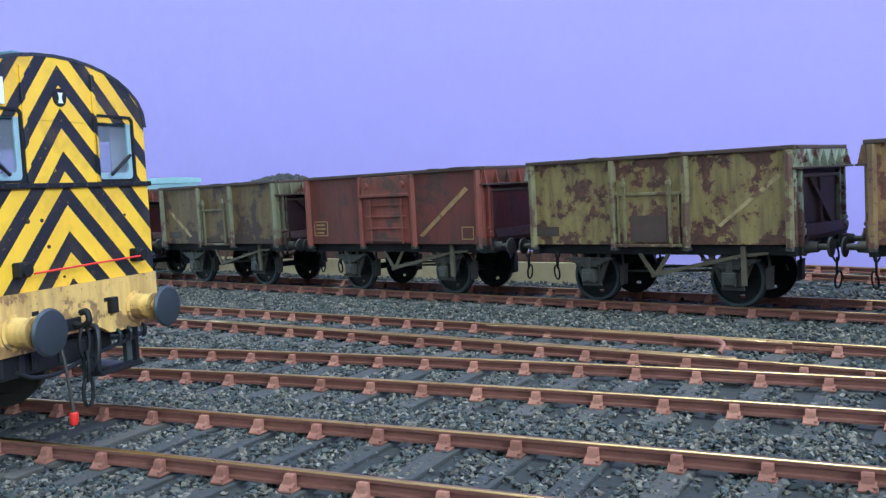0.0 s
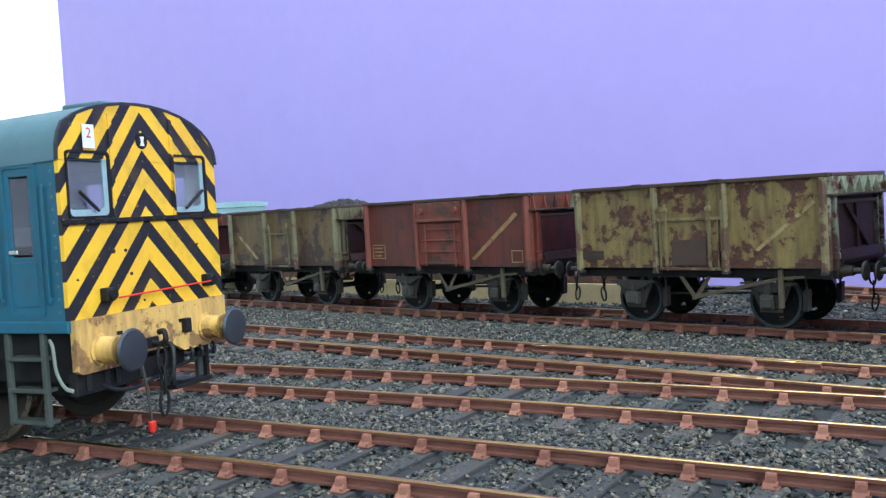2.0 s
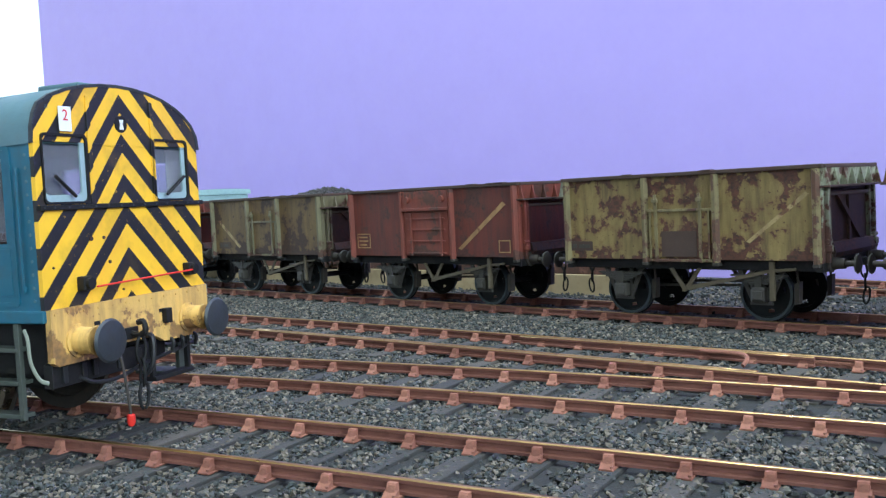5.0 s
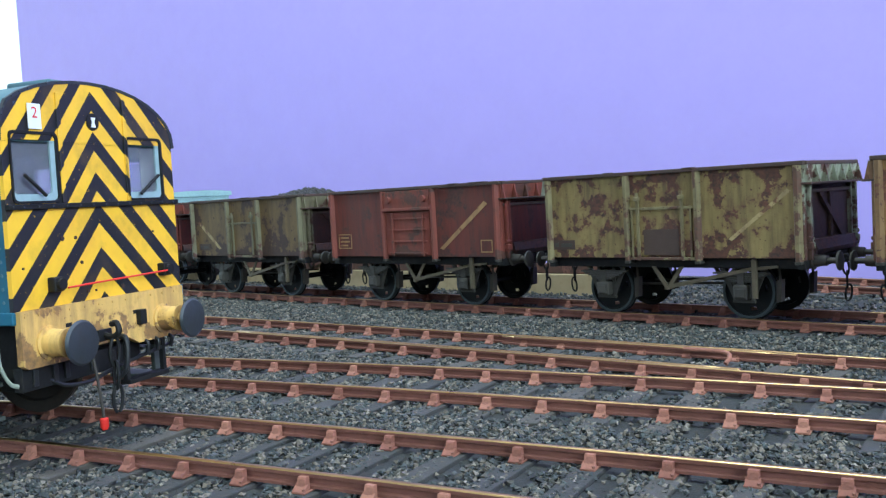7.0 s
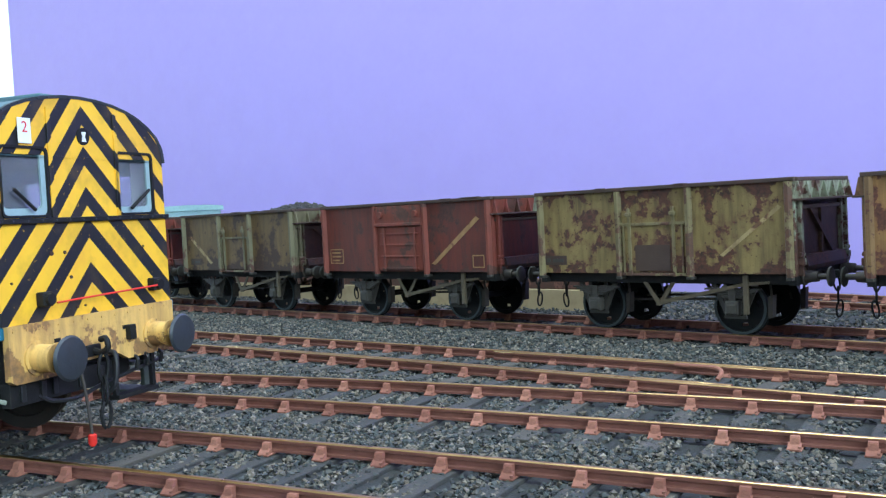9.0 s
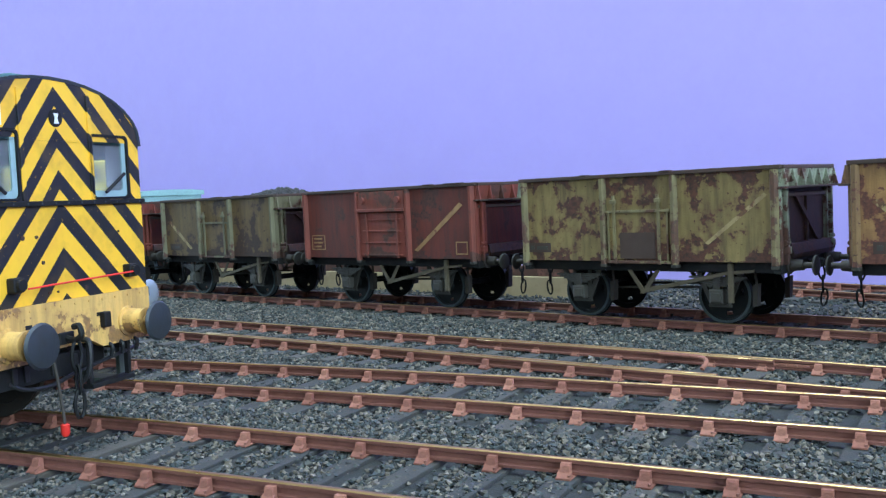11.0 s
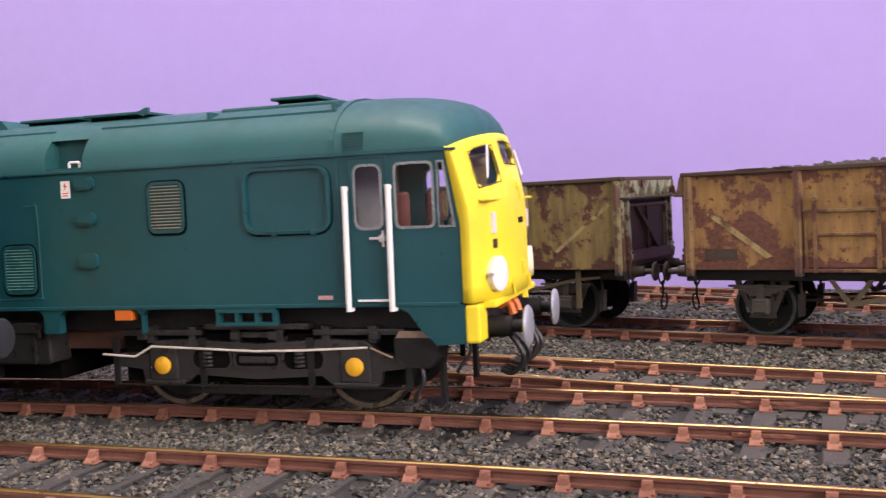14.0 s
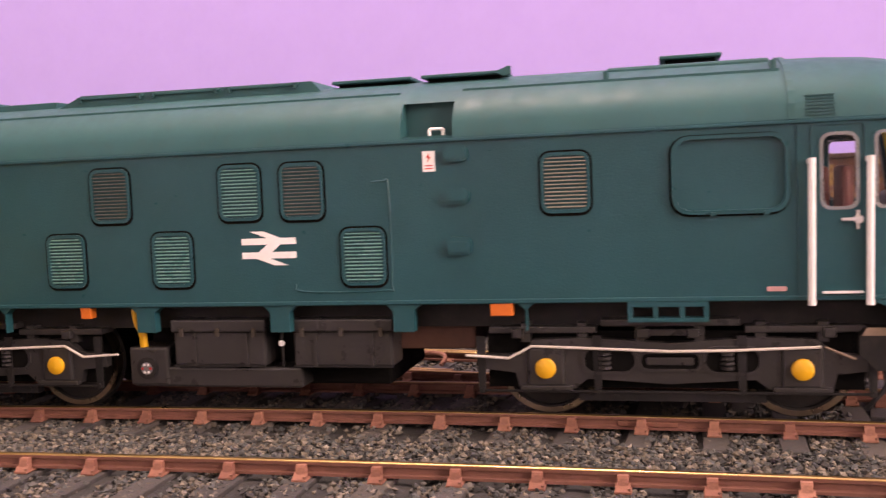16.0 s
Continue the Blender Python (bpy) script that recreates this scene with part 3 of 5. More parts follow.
def link(bm, x, z, tilt, turn):
    c, s = math.cos(turn), math.sin(turn)
    pts = []
    for i in range(15):
        a = 6.28319 * i / 14
        u, w = 0.05 * math.cos(a), 0.145 * math.sin(a)
        pts.append((x + u * s + w * tilt, u * c, z + w))
    tube(bm, pts, 0.018, 6)


def mineral_wagon(x, stretch, paint, post, label, kind, seed):
    # The olive wagon's ends take the paler paint with highlights in its colour.
    end = m_endlit if seed == 3 else post
    random.seed(seed)
    w = thing("mineral_wagon", x, 0, 0, 0, label, "wagon", "row of mineral wagons")
    L = 2.5 * stretch
    W, T = 1.2, 2.585
    part("floor", box(B(), -L + 0.05, L - 0.05, -W + 0.04, W - 0.04, 1.10, 1.16), m_inside, w)
    for s in (-1, 1):
        bm = box(B(), -L + 0.02, L - 0.02, s * W, s * (W - 0.045), 1.09, T)
        part("side_panel", bm, paint, w)
        part("solebar", box(B(), -L, L, s * 0.86, s * 1.04, 0.90, 1.085, 0.012), m_black, w)
        # end: recessed sheet, outward-leaning top rail with ribs, corner stanchions
        e = s * L
        part("end_panel", box(B(), e - s * 0.05, e - s * 0.01, -W + 0.05, W - 0.05, 1.09, 2.5), m_inside if kind != "door" else paint, w, "rust-stained wagon end")
        bm = extrude(B(), [(e - s * 0.02, 2.30), (e + s * 0.02, 2.30), (e + s * 0.09, T), (e - s * 0.02, T)], "y", -W, W)
        part("end_top_rail", bm, end, w)
        part("end_shelf", box(B(), e - s * 0.02, e + s * 0.19, -W - 0.02, W + 0.02, 2.27, 2.305, 0.006), m_rim, w, "dark angle along the wagon end")
        for k in range(7):
            yk = -W + 0.04 + k * (2 * W - 0.08) / 6
            part("rib", extrude(B(), [(e, 2.30), (e + s * 0.165, 2.30), (e + s * 0.15, 2.36), (e + s * 0.10, T), (e, T)], "y", yk - 0.016, yk + 0.016), end, w)
        part("end_bar", box(B(), e - s * 0.02, e + s * 0.045, -W + 0.05, W - 0.05, 2.13, 2.19, 0.008), m_rim, w)
        for yy in (-1, 1):
            for y0, wide, out, low in ((W - 0.05, 0.05, 0.045, 1.05), (W - 0.17, 0.035, 0.10, 1.05), (W - 0.30, 0.03, 0.06, 1.2)):
                part("end_stanchion", box(B(), e - s * 0.02, e + s * out, yy * y0 - wide, yy * y0 + wide, low, 2.27, 0.008), end, w)
            bm = box(B(), e, e + s * 0.13, yy * (W - 0.17) - 0.06, yy * (W - 0.17) + 0.06, 1.22, 1.34, 0.02)
            cyl(bm, (e + s * 0.07, yy * (W - 0.17) - 0.08, 1.40), (e + s * 0.07, yy * (W - 0.17) + 0.08, 1.40), 0.04, 8)
            part("end_hinge", bm, end, w)
        if kind != "door":
            part("end_brace", extrude(B(), [(-0.55, 2.13), (-0.42, 2.13), (0.62, 1.35), (0.45, 1.35)], "x", e + s * 0.0, e + s * 0.05), m_inside, w)
            part("end_upright", box(B(), e - s * 0.01, e + s * 0.04, -0.04, 0.04, 1.35, 2.13, 0.006), m_inside, w)
        part("end_plank", extrude(B(), [(e - s * 0.02, 1.10), (e + s * 0.08, 1.12), (e + s * 0.11, 1.20), (e + s * 0.07, 1.36), (e - s * 0.02, 1.38)], "y", -W + 0.36, W - 0.10), m_lowend, w)
        part("headstock", box(B(), e - s * 0.10, e + s * 0.03, -1.17, 1.17, 0.90, 1.10, 0.012), m_black, w)
        for yy in (-0.865, 0.865):
            bm = lathe(B(), (e + s * 0.03, yy, 1.03), (s, 0, 0), [(0, 0.15), (0.03, 0.15), (0.035, 0.10), (0.24, 0.085), (0.245, 0.05), (0.40, 0.05)], 16)
            buf = part("buffer", bm, m_grime, w, "", True)
            bm = lathe(B(), (e + s * 0.43, yy, 1.03), (s, 0, 0), [(0, 0.05), (0.015, 0.155), (0.03, 0.165), (0.05, 0.15), (0.06, 0.09)], 22)
            part("buffer_head", bm, m_axle, buf, "", True)
        bm = B()
        three_link(bm, e + s * 0.03, s)
        hook = part("drawhook", bm, m_black, w)
        for k in range(3):
            bm = B()
            link(bm, e + s * (0.24 + 0.02 * k), 0.86 - 0.22 * k, 0.12 * s * (k - 1), 1.2 + 1.57 * (k % 2))
            part("chain_link", bm, m_black, hook)
    for k in range(5):
        bx, by = random.uniform(-L + 0.3, L - 0.3), random.choice((-W, W))
        part("rim_flake", box(B(), bx, bx + random.uniform(0.05, 0.3), by - 0.06, by + 0.08, T + 0.06, T + 0.082, 0.004), m_rim, w)
    for s in (-1, 1):
        part("top_rim", box(B(), -L - 0.06, L + 0.06, s * W - 0.05, s * W + 0.075, T, T + 0.07, 0.012), m_rim, w)
        part("top_rim", box(B(), s * L - 0.06, s * L + 0.10, -W + 0.05, W - 0.05, T + 0.003, T + 0.066, 0.012), m_rim, w)
    door = 0.78 if kind == "door" else 0.70
    for xx in (-L + 0.05, -door, door, L - 0.05):
        for s in (-1, 1):
            bm = extrude(B(), [(xx - 0.07, s * W), (xx - 0.055, s * (W + 0.03)), (xx - 0.03, s * (W + 0.085)), (xx + 0.03, s * (W + 0.085)), (xx + 0.055, s * (W + 0.03)), (xx + 0.07, s * W)], "z", 1.04, T)
            st = part("side_stanchion", bm, post, w)
            part("stanchion_foot", box(B(), xx - 0.055, xx + 0.055, s * (W - 0.10), s * (W + 0.075), 0.985, 1.038, 0.01), m_axle, st)
            part("stanchion_gusset", extrude(B(), [(xx - 0.085, 1.10), (xx + 0.085, 1.10), (xx + 0.06, 1.28), (xx - 0.06, 1.28)], "y", s * (W + 0.001), s * (W + 0.012)), post, st)
    for s in (-1, 1):
        f = lambda a, b: (s * (W + a), s * (W + b))
        if kind == "door":
            y0, y1 = f(0.002, 0.05)
            d = part("door", box(B(), -0.70, 0.70, y0, y1, 1.12, 2.10, 0.01), post, w, "steel side door with flap")
            y0, y1 = f(0.05, 0.075)
            for z in (1.15, 1.42, 1.68, 1.93):
                part("door_rail", box(B(), -0.60, 0.60, y0, y1, z, z + 0.035, 0.006), post, d)
            for xx in (-0.5, 0.45):
                part("hinge_strap", box(B(), xx, xx + 0.06, y0, y1 + s * 0.006, 1.1, 2.08, 0.006), post, d)
            y0, y1 = f(0.002, 0.07)
            flap = part("top_flap", box(B(), -0.72, 0.72, y0, y1, 2.18, 2.57, 0.01), post, w, "narrow top flap door")
            part("flap_rail", box(B(), -0.74, 0.74, y0, s * (W + 0.11), 2.12, 2.19, 0.012), post, w)
            for xx in (-0.55, 0.55):
                part("hinge", cyl(B(), (xx, y1, 2.38), (xx, s * (W + 0.13), 2.38), 0.075, 10), post, flap)
        else:
            y0, y1 = f(0.002, 0.025)
            d = part("door", box(B(), -0.60, 0.60, y0, y1, 1.12, 1.98, 0.008), paint, w, "side door of the same peeling paint")
            y0, y1 = f(0.025, 0.05)
            part("door_bar", box(B(), -0.64, 0.64, y0, y1, 1.95, 2.0, 0.006), post, d)
            part("door_bar", box(B(), -0.64, 0.64, y0, y1, 1.05, 1.10, 0.006), post, d)
            for xx in (-0.585, 0.585):
                part("door_edge", box(B(), xx - 0.018, xx + 0.018, y0, y1, 1.10, 1.95, 0.004), post, d)
            if seed == 13:
                part("door_bar", box(B(), -0.42, 0.40, y0, y1, 1.60, 1.64, 0.005), post, d)
            for xx in (-0.46, 0.42):
                part("hinge_strap", box(B(), xx - 0.03, xx + 0.03, y0, y1 + s * 0.006, 1.04, 2.2, 0.006), post, d)
                bm = box(B(), xx - 0.05, xx + 0.05, y0, s * (W + 0.10), 2.12, 2.19, 0.01)
                cyl(bm, (xx, s * (W + 0.06), 2.10), (xx, s * (W + 0.06), 2.27), 0.03, 8)
                part("hinge", bm, post, d)
            if seed == 3:
                y0, y1 = f(0.026, 0.031)
                part("repair_patch", box(B(), -0.36, 0.34, y0, y1, 1.14, 1.60), m_panel, d, "dark bare repair patch")
    # painted stripe and data panels on the side that faces the yard
    y = -W - 0.003
    if kind == "stripe_left":
        st = [(-2.22 * stretch, 2.02), (-2.12 * stretch, 2.06), (-1.12 * stretch, 1.30), (-1.22 * stretch, 1.26)]
    elif kind == "door":
        st = [(0.93, 1.27), (1.03, 1.24), (2.33, 2.20), (2.24, 2.26)]
    else:
        st = [(1.25, 1.41), (1.31, 1.38), (2.34, 2.18), (2.28, 2.22)]
    part("diagonal_stripe", extrude(B(), st, "y", y - 0.003, y), m_tanstripe if kind == "door" else m_stripe, w, "worn cream diagonal stripe")
    if kind == "door":
        for (a, b, c, d2) in ((-2.42, -1.95, 1.27, 1.62), (2.10, 2.42, 1.18, 1.45)):
            bm = ring(B(), [(a, c), (b, c), (b, d2), (a, d2)], [(a + 0.025, c + 0.025), (b - 0.025, c + 0.025), (b - 0.025, d2 - 0.025), (a + 0.025, d2 - 0.025)], "y", y - 0.003, y)
            if a < 0:
                for z in (1.33, 1.42, 1.51):
                    box(bm, a + 0.07, b - 0.08 - random.uniform(0, 0.1), y - 0.003, y, z, z + 0.04)
            part("lettering_bars", bm, m_tanstripe, w, "faded cream data panel")
    else:
        a = -2.40 * stretch if kind != "stripe_left" else -2.2 * stretch
        part("data_panel", box(B(), a, a + 0.52, y - 0.003, y, 1.24, 1.42), m_panel, w, "dark painted number panel")
        bm = box(B(), a + 0.05, a + 0.14, y - 0.006, y - 0.003, 1.29, 1.37)
        box(bm, a + 0.2, a + 0.45, y - 0.006, y - 0.003, 1.29, 1.36)
        part("lettering_bars", bm, m_axle, w, "faded small lettering")
    # running gear
    for xx in (-1.37 * stretch, 1.37 * stretch):
        wheelset(w, xx)
        for s in (-1, 1):
            yy = s * 0.93
            bm = B()
            for f in (-1, 1):
                extrude(bm, [(xx + f * 0.44, 0.92), (xx + f * 0.34, 0.92), (xx + f * 0.13, 0.40), (xx + f * 0.19, 0.36)], "y", yy - 0.02, yy + 0.02)
                extrude(bm, [(xx + f * 0.20, 0.92), (xx + f * 0.13, 0.92), (xx + f * 0.13, 0.33), (xx + f * 0.19, 0.33)], "y", yy - 0.018, yy + 0.018)
            box(bm, xx - 0.20, xx + 0.20, yy - 0.025, yy + 0.025, 0.30, 0.345)
            part("axle_guard", bm, m_axle, w)
            bm = box(B(), xx - 0.13, xx + 0.13, yy, s * 1.10, 0.36, 0.62, 0.03)
            box(bm, xx - 0.09, xx + 0.09, s * 1.10, s * 1.13, 0.40, 0.56, 0.015)
            part("axlebox", bm, m_axle, w)
            bm = B()
            for k in range(5):
                ln = 0.50 - 0.08 * k
                box(bm, xx - ln, xx + ln, s * 0.97, s * 1.06, 0.80 - 0.035 * k, 0.83 - 0.035 * k)
            box(bm, xx - 0.06, xx + 0.06, s * 0.96, s * 1.07, 0.60, 0.84)
            part("leaf_spring", bm, m_axle, w)
            bm = extrude(B(), [(xx + 0.50, 0.30), (xx + 0.58, 0.32), (xx + 0.60, 0.70), (xx + 0.50, 0.66)], "y", s * 0.64, s * 0.78)
            cyl(bm, (xx + 0.55, s * 0.71, 0.66), (xx + 0.52, s * 0.71, 0.95), 0.025, 6)
            part("brake_shoe", bm, m_grime, w)
    for s in (-1, 1):
        yy = s * 1.06
        bm = B()
        for dx in (-0.28, 0.28):
            extrude(bm, [(dx - 0.04, 0.92), (dx + 0.04, 0.92), (0.05, 0.52), (-0.05, 0.52)], "y", yy - 0.012, yy + 0.012)
        cyl(bm, (0, yy - 0.05, 0.55), (0, yy + 0.05, 0.55), 0.05, 8)
        part("brake_hanger", bm, m_lever, w)
        bm = extrude(B(), [(-0.06, 0.50), (-0.04, 0.58), (1.60 * stretch, 0.93), (2.05 * stretch, 0.96), (2.05 * stretch, 0.92), (1.60 * stretch, 0.87)], "y", yy + s * 0.02, yy + s * 0.045)
        part("brake_lever", bm, m_lever, w, "long olive-brown hand-brake lever")
        bm = box(B(), 1.60 * stretch, 1.68 * stretch, yy, yy + s * 0.07, 0.40, 1.06, 0.006)
        part("lever_guard", bm, m_lever, w)
        cyb = cyl(B(), (-1.1, s * 0.4, 0.52), (1.1, s * 0.4, 0.58), 0.025, 6)
        part("brake_rod", cyb, m_grime, w)
    return w


mineral_wagon(0.03, 1.0, m_olive, m_postpale, "olive-cream steel mineral wagon with dark rust patches, on the siding", "stripe_right", 3)
mineral_wagon(-6.33, 1.05, m_bauxite, m_bauxpale, "red-brown steel mineral wagon with pale diagonal stripe, on the siding", "door", 5)
mineral_wagon(-12.65, 1.0, m_olive2, m_postdull, "dull olive mineral wagon with a dark heaped load", "stripe_left", 8)
mineral_wagon(-18.9, 1.0, m_bauxite, m_bauxpale, "red-brown mineral wagon far along the siding", "door", 17)
mineral_wagon(6.10, 0.975, m_ochre, m_postochre, "ochre mineral wagon heavily patched with brown rust", "stripe_left", 13)


def heap(name, x, y, z, lx, ly, h, material, label, seed):
    rng = np.random.default_rng(seed)
    bm = B()
    for k in range(260):
        a, b = rng.uniform(-1, 1, 2)
        r = rng.uniform(0.05, 0.12)
        top = h * max(0.0, 1 - a * a) * max(0.0, 1 - b * b)
        m = pose(a * lx, b * ly, top * rng.uniform(0.6, 1.0), *rng.uniform(0, 180, 3)) @ Matrix.Diagonal((r, r * 0.8, r * 0.9, 1))
        bmesh.ops.create_icosphere(bm, subdivisions=1, radius=1.0, matrix=m)
    box(bm, -lx, lx, -ly, ly, -0.5, 0.0)
    ob = new(name, finish(name, bm, material))
    ob.matrix_world = pose(x * K, y * K, z * K)
    return tagged(ob, label, "wagon load")


heap("coal_load", -11.3, 0, 2.55, 0.8, 0.9, 0.24, m_coal, "dark heap of coal in the olive wagon", 2)
heap("coal_load", 6.1, 0, 2.53, 1.9, 1.05, 0.14, m_coal, "low dark coal load in the ochre wagon", 9)

# pale van far along the yard, timber edge and loose scrap behind the siding
van = thing("goods_van", -23.35, 3.0, -0.18, 0, "pale turquoise goods van standing beyond the mineral wagons", "wagon")
part("body", box(B(), -2.2, 2.2, -1.2, 1.2, 1.0, 3.1, 0.04), m_turq, van)
part("roof", extrude(B(), [(-1.28, 3.08), (-1.26, 3.24), (-0.7, 3.28), (0, 3.29), (0.7, 3.28), (1.26, 3.24), (1.28, 3.08)], "x", -2.26, 2.26), m_turq, van)
for k in range(4):
    part("side_stanchion", box(B(), -1.9 + k * 1.2, -1.8 + k * 1.2, -1.26, -1.2, 1.0, 3.05), m_turq, van)
part("underframe", box(B(), -2.2, 2.2, -1.1, 1.1, 0.85, 1.0), m_black, van)
for xx in (-1.5, 1.5):
    wheelset(van, xx)
solid("trim_back_edge", box(B(), -30, -3.6, 3.0, 3.25, -0.3, 0.30, 0.02), m_board, "pale timber strip along the back of the siding", "timber strip")
solid("trim_back_top", box(B(), -30, -3.6, 3.04, 3.28, 0.303, 0.56, 0.03), m_brick, "red-brown weathered strip on the timber edge", "timber strip")
bm = extrude(B(), [(-0.25, 0.0), (0.12, 0.0), (0.20, 0.34), (0.12, 0.34), (-0.02, 0.10)], "y", -0.02, 0.02)
ob = new("card_scrap", finish("card_scrap", bm, m_whitepaint))
ob.matrix_world = pose(-1.76 * K, 1.55 * K, -0.12 * K, -8, 0, 0)
tagged(ob, "small scrap of white card lying by the siding", "card scrap")

# ---- main-line diesel ----


def roof_outline(s=1.0, w=1.33, n=18):
    pts = []
    for i in range(n + 1):
        a = math.pi * i / n
        y = -w * math.cos(a)
        pts.append((y, 3.0 + s * 0.83 * math.sin(a) ** 0.9))
    return pts


def loft(bm, sections, close=True):
    rings = [[bm.verts.new(p) for p in sec] for sec in sections]
    for a, b in zip(rings, rings[1:]):
        for i in range(len(a) - 1):
            bm.faces.new((a[i], a[i + 1], b[i + 1], b[i]))
    if close:
        bm.faces.new(rings[0])
        bm.faces.new(rings[-1][::-1])
    return bm


def grille(parent, x0, x1, z0, z1, y, s, slat_mat):
    fr = part("grille_frame", ring(B(), rrect(x0, x1, z0, z1, 0.10), rrect(x0 + 0.035, x1 - 0.035, z0 + 0.035, z1 - 0.035, 0.075), "y", s * y, s * (y + 0.03)), m_teal, parent)
    # Black ring: the frame's shadow line, painted round its edge.
    part("grille_gasket", ring(B(), rrect(x0 - 0.022, x1 + 0.022, z0 - 0.03, z1 + 0.02, 0.115), rrect(x0 + 0.002, x1 - 0.002, z0 + 0.002, z1 - 0.002, 0.10), "y", s * y, s * (y + 0.014)), m_void, fr)
    # Black sheet: painted shade in the gaps between the slats.
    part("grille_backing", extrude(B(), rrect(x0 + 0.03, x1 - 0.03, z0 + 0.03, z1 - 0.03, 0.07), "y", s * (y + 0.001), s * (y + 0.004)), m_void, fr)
    n = 14
    for k in range(n):
        z = z0 + 0.06 + (z1 - z0 - 0.12) * k / (n - 1)
        part("slat", extrude(B(), [(s * (y + 0.005), z + 0.006), (s * (y + 0.028), z - 0.004), (s * (y + 0.030), z + 0.004), (s * (y + 0.005), z + 0.010)], "x", x0 + 0.04, x1 - 0.04), slat_mat, fr)
    return fr


def nose_x(y, v):
    """Bowed and raked nose: v runs from the foot (0) to the brow (1)."""
    return -0.37 - 0.27 * abs(y / 1.33) ** 2.2 - 0.56 * max(0.0, v - 0.55) ** 1.3


def nose_point(y, v):
    top = 2.98 + 0.23 * max(0.0, 1 - (y / 1.36) ** 2) ** 0.8
    return Vector((nose_x(y, v), y, 1.32 + v * (top - 1.32)))


def nose_panel(bm, ys, vs, skip, back=0.0):
    pts = {}
    for i, y in enumerate(ys):
        for j, v in enumerate(vs):
            p = nose_point(y, v)
            p.x -= back
            pts[i, j] = bm.verts.new(p)
    for i in range(len(ys) - 1):
        for j in range(len(vs) - 1):
            if not skip((ys[i] + ys[i + 1]) / 2, (vs[j] + vs[j + 1]) / 2):
                bm.faces.new((pts[i, j], pts[i + 1, j], pts[i + 1, j + 1], pts[i, j + 1]))
    return pts


def window_cell(y, v):
    y = abs(y)
    return (0.54 < y < 1.10 and 0.69 < v < 0.925) or (y < 0.30 and 0.79 < v < 0.945)


def diesel():
    loco = thing("diesel_locomotive", 0, 0, 0, 0, "dark blue main-line diesel locomotive with bright yellow cab front", "locomotive")
    # body sides: solid behind the cab, pierced round the cab windows
    for s in (-1, 1):
        y0, y1 = s * 1.33, s * 1.27
        part("body_side", box(B(), -14.6, -2.16, y0, y1, 1.33, 3.0), m_teal, loco)
        part("cab_side", box(B(), -2.16, -0.73, y0, y1, 1.33, 2.15), m_teal, loco)
        part("cab_eave", extrude(B(), [(-2.16, 2.85), (-0.86, 2.85), (-0.885, 3.0), (-2.16, 3.0)], "y", y0, y1), m_teal, loco)
        for a, b, c, d in ((-2.16, -1.97, -1.97, -2.16), (-1.64, -1.48, -1.48, -1.64), (-1.03, -0.97, -0.97, -1.03), (-0.80, -0.73, -0.86, -0.91)):
            part("window_pillar", extrude(B(), [(a, 2.15), (b, 2.15), (c, 2.85), (d, 2.85)], "y", y0, y1), m_teal, loco)
        for a, b, r in ((-1.97, -1.64, 0.10), (-1.48, -1.03, 0.07)):
            fr = part("window_frame", ring(B(), rrect(a - 0.012, b + 0.012, 2.138, 2.862, r), rrect(a + 0.018, b - 0.018, 2.168, 2.832, r * 0.8), "y", s * 1.318, s * 1.341), m_sash, loco)
            part("window_gasket", ring(B(), rrect(a - 0.035, b + 0.035, 2.115, 2.885, r * 1.15), rrect(a - 0.014, b + 0.014, 2.136, 2.864, r), "y", s * 1.325, s * 1.336), m_teal, fr)
            pane = part("window_pane", box(B(), a, b, s * 1.295, s * 1.301, 2.14, 2.86), m_glass, fr)
            pane.visible_shadow = False
        fr = part("window_frame", ring(B(), [(-0.985, 2.14), (-0.785, 2.14), (-0.895, 2.86), (-0.985, 2.86)], [(-0.967, 2.165), (-0.815, 2.165), (-0.918, 2.835), (-0.967, 2.835)], "y", s * 1.318, s * 1.341), m_sash, loco)
        pane = part("window_pane", extrude(B(), [(-0.975, 2.15), (-0.80, 2.15), (-0.90, 2.85), (-0.975, 2.85)], "y", s * 1.295, s * 1.301), m_glass, fr)
        pane.visible_shadow = False
        part("cab_joint", box(B(), -2.19, -2.15, s * 1.325, s * 1.342, 1.33, 3.0), m_teal, loco)
        part("cab_door", ring(B(), rrect(-2.06, -1.56, 1.30, 2.95, 0.06), rrect(-2.04, -1.58, 1.32, 2.93, 0.05), "y", s * 1.325, s * 1.345), m_teal, loco)
        for xx in (-2.07, -1.545):
            bm = cyl(B(), (xx - 0.008, s * 1.40, 1.25), (xx + 0.008, s * 1.40, 2.63), 0.035, 10)
            for z in (1.27, 2.60):
                box(bm, xx - 0.03, xx + 0.03, s * 1.32, s * 1.41, z - 0.02, z + 0.02)
            part("handrail", bm, m_whitepaint, loco, "white vertical handrail", True)
        bm = box(B(), -1.80, -1.62, s * 1.36, s * 1.385, 2.03, 2.062, 0.008)
        cyl(bm, (-1.645, s * 1.33, 2.046), (-1.645, s * 1.39, 2.046), 0.042, 10)
        box(bm, -1.66, -1.63, s * 1.335, s * 1.345, 1.95, 2.13, 0.004)
        part("door_handle", bm, m_silver, loco, "silver door handle")
        part("door_step", box(B(), -1.97, -1.60, s * 1.33, s * 1.37, 1.355, 1.375), m_whitepaint, loco)
        part("cantrail", box(B(), -14.55, -3.5, s * 1.32, s * 1.365, 2.955, 2.99, 0.006), m_teal, loco)
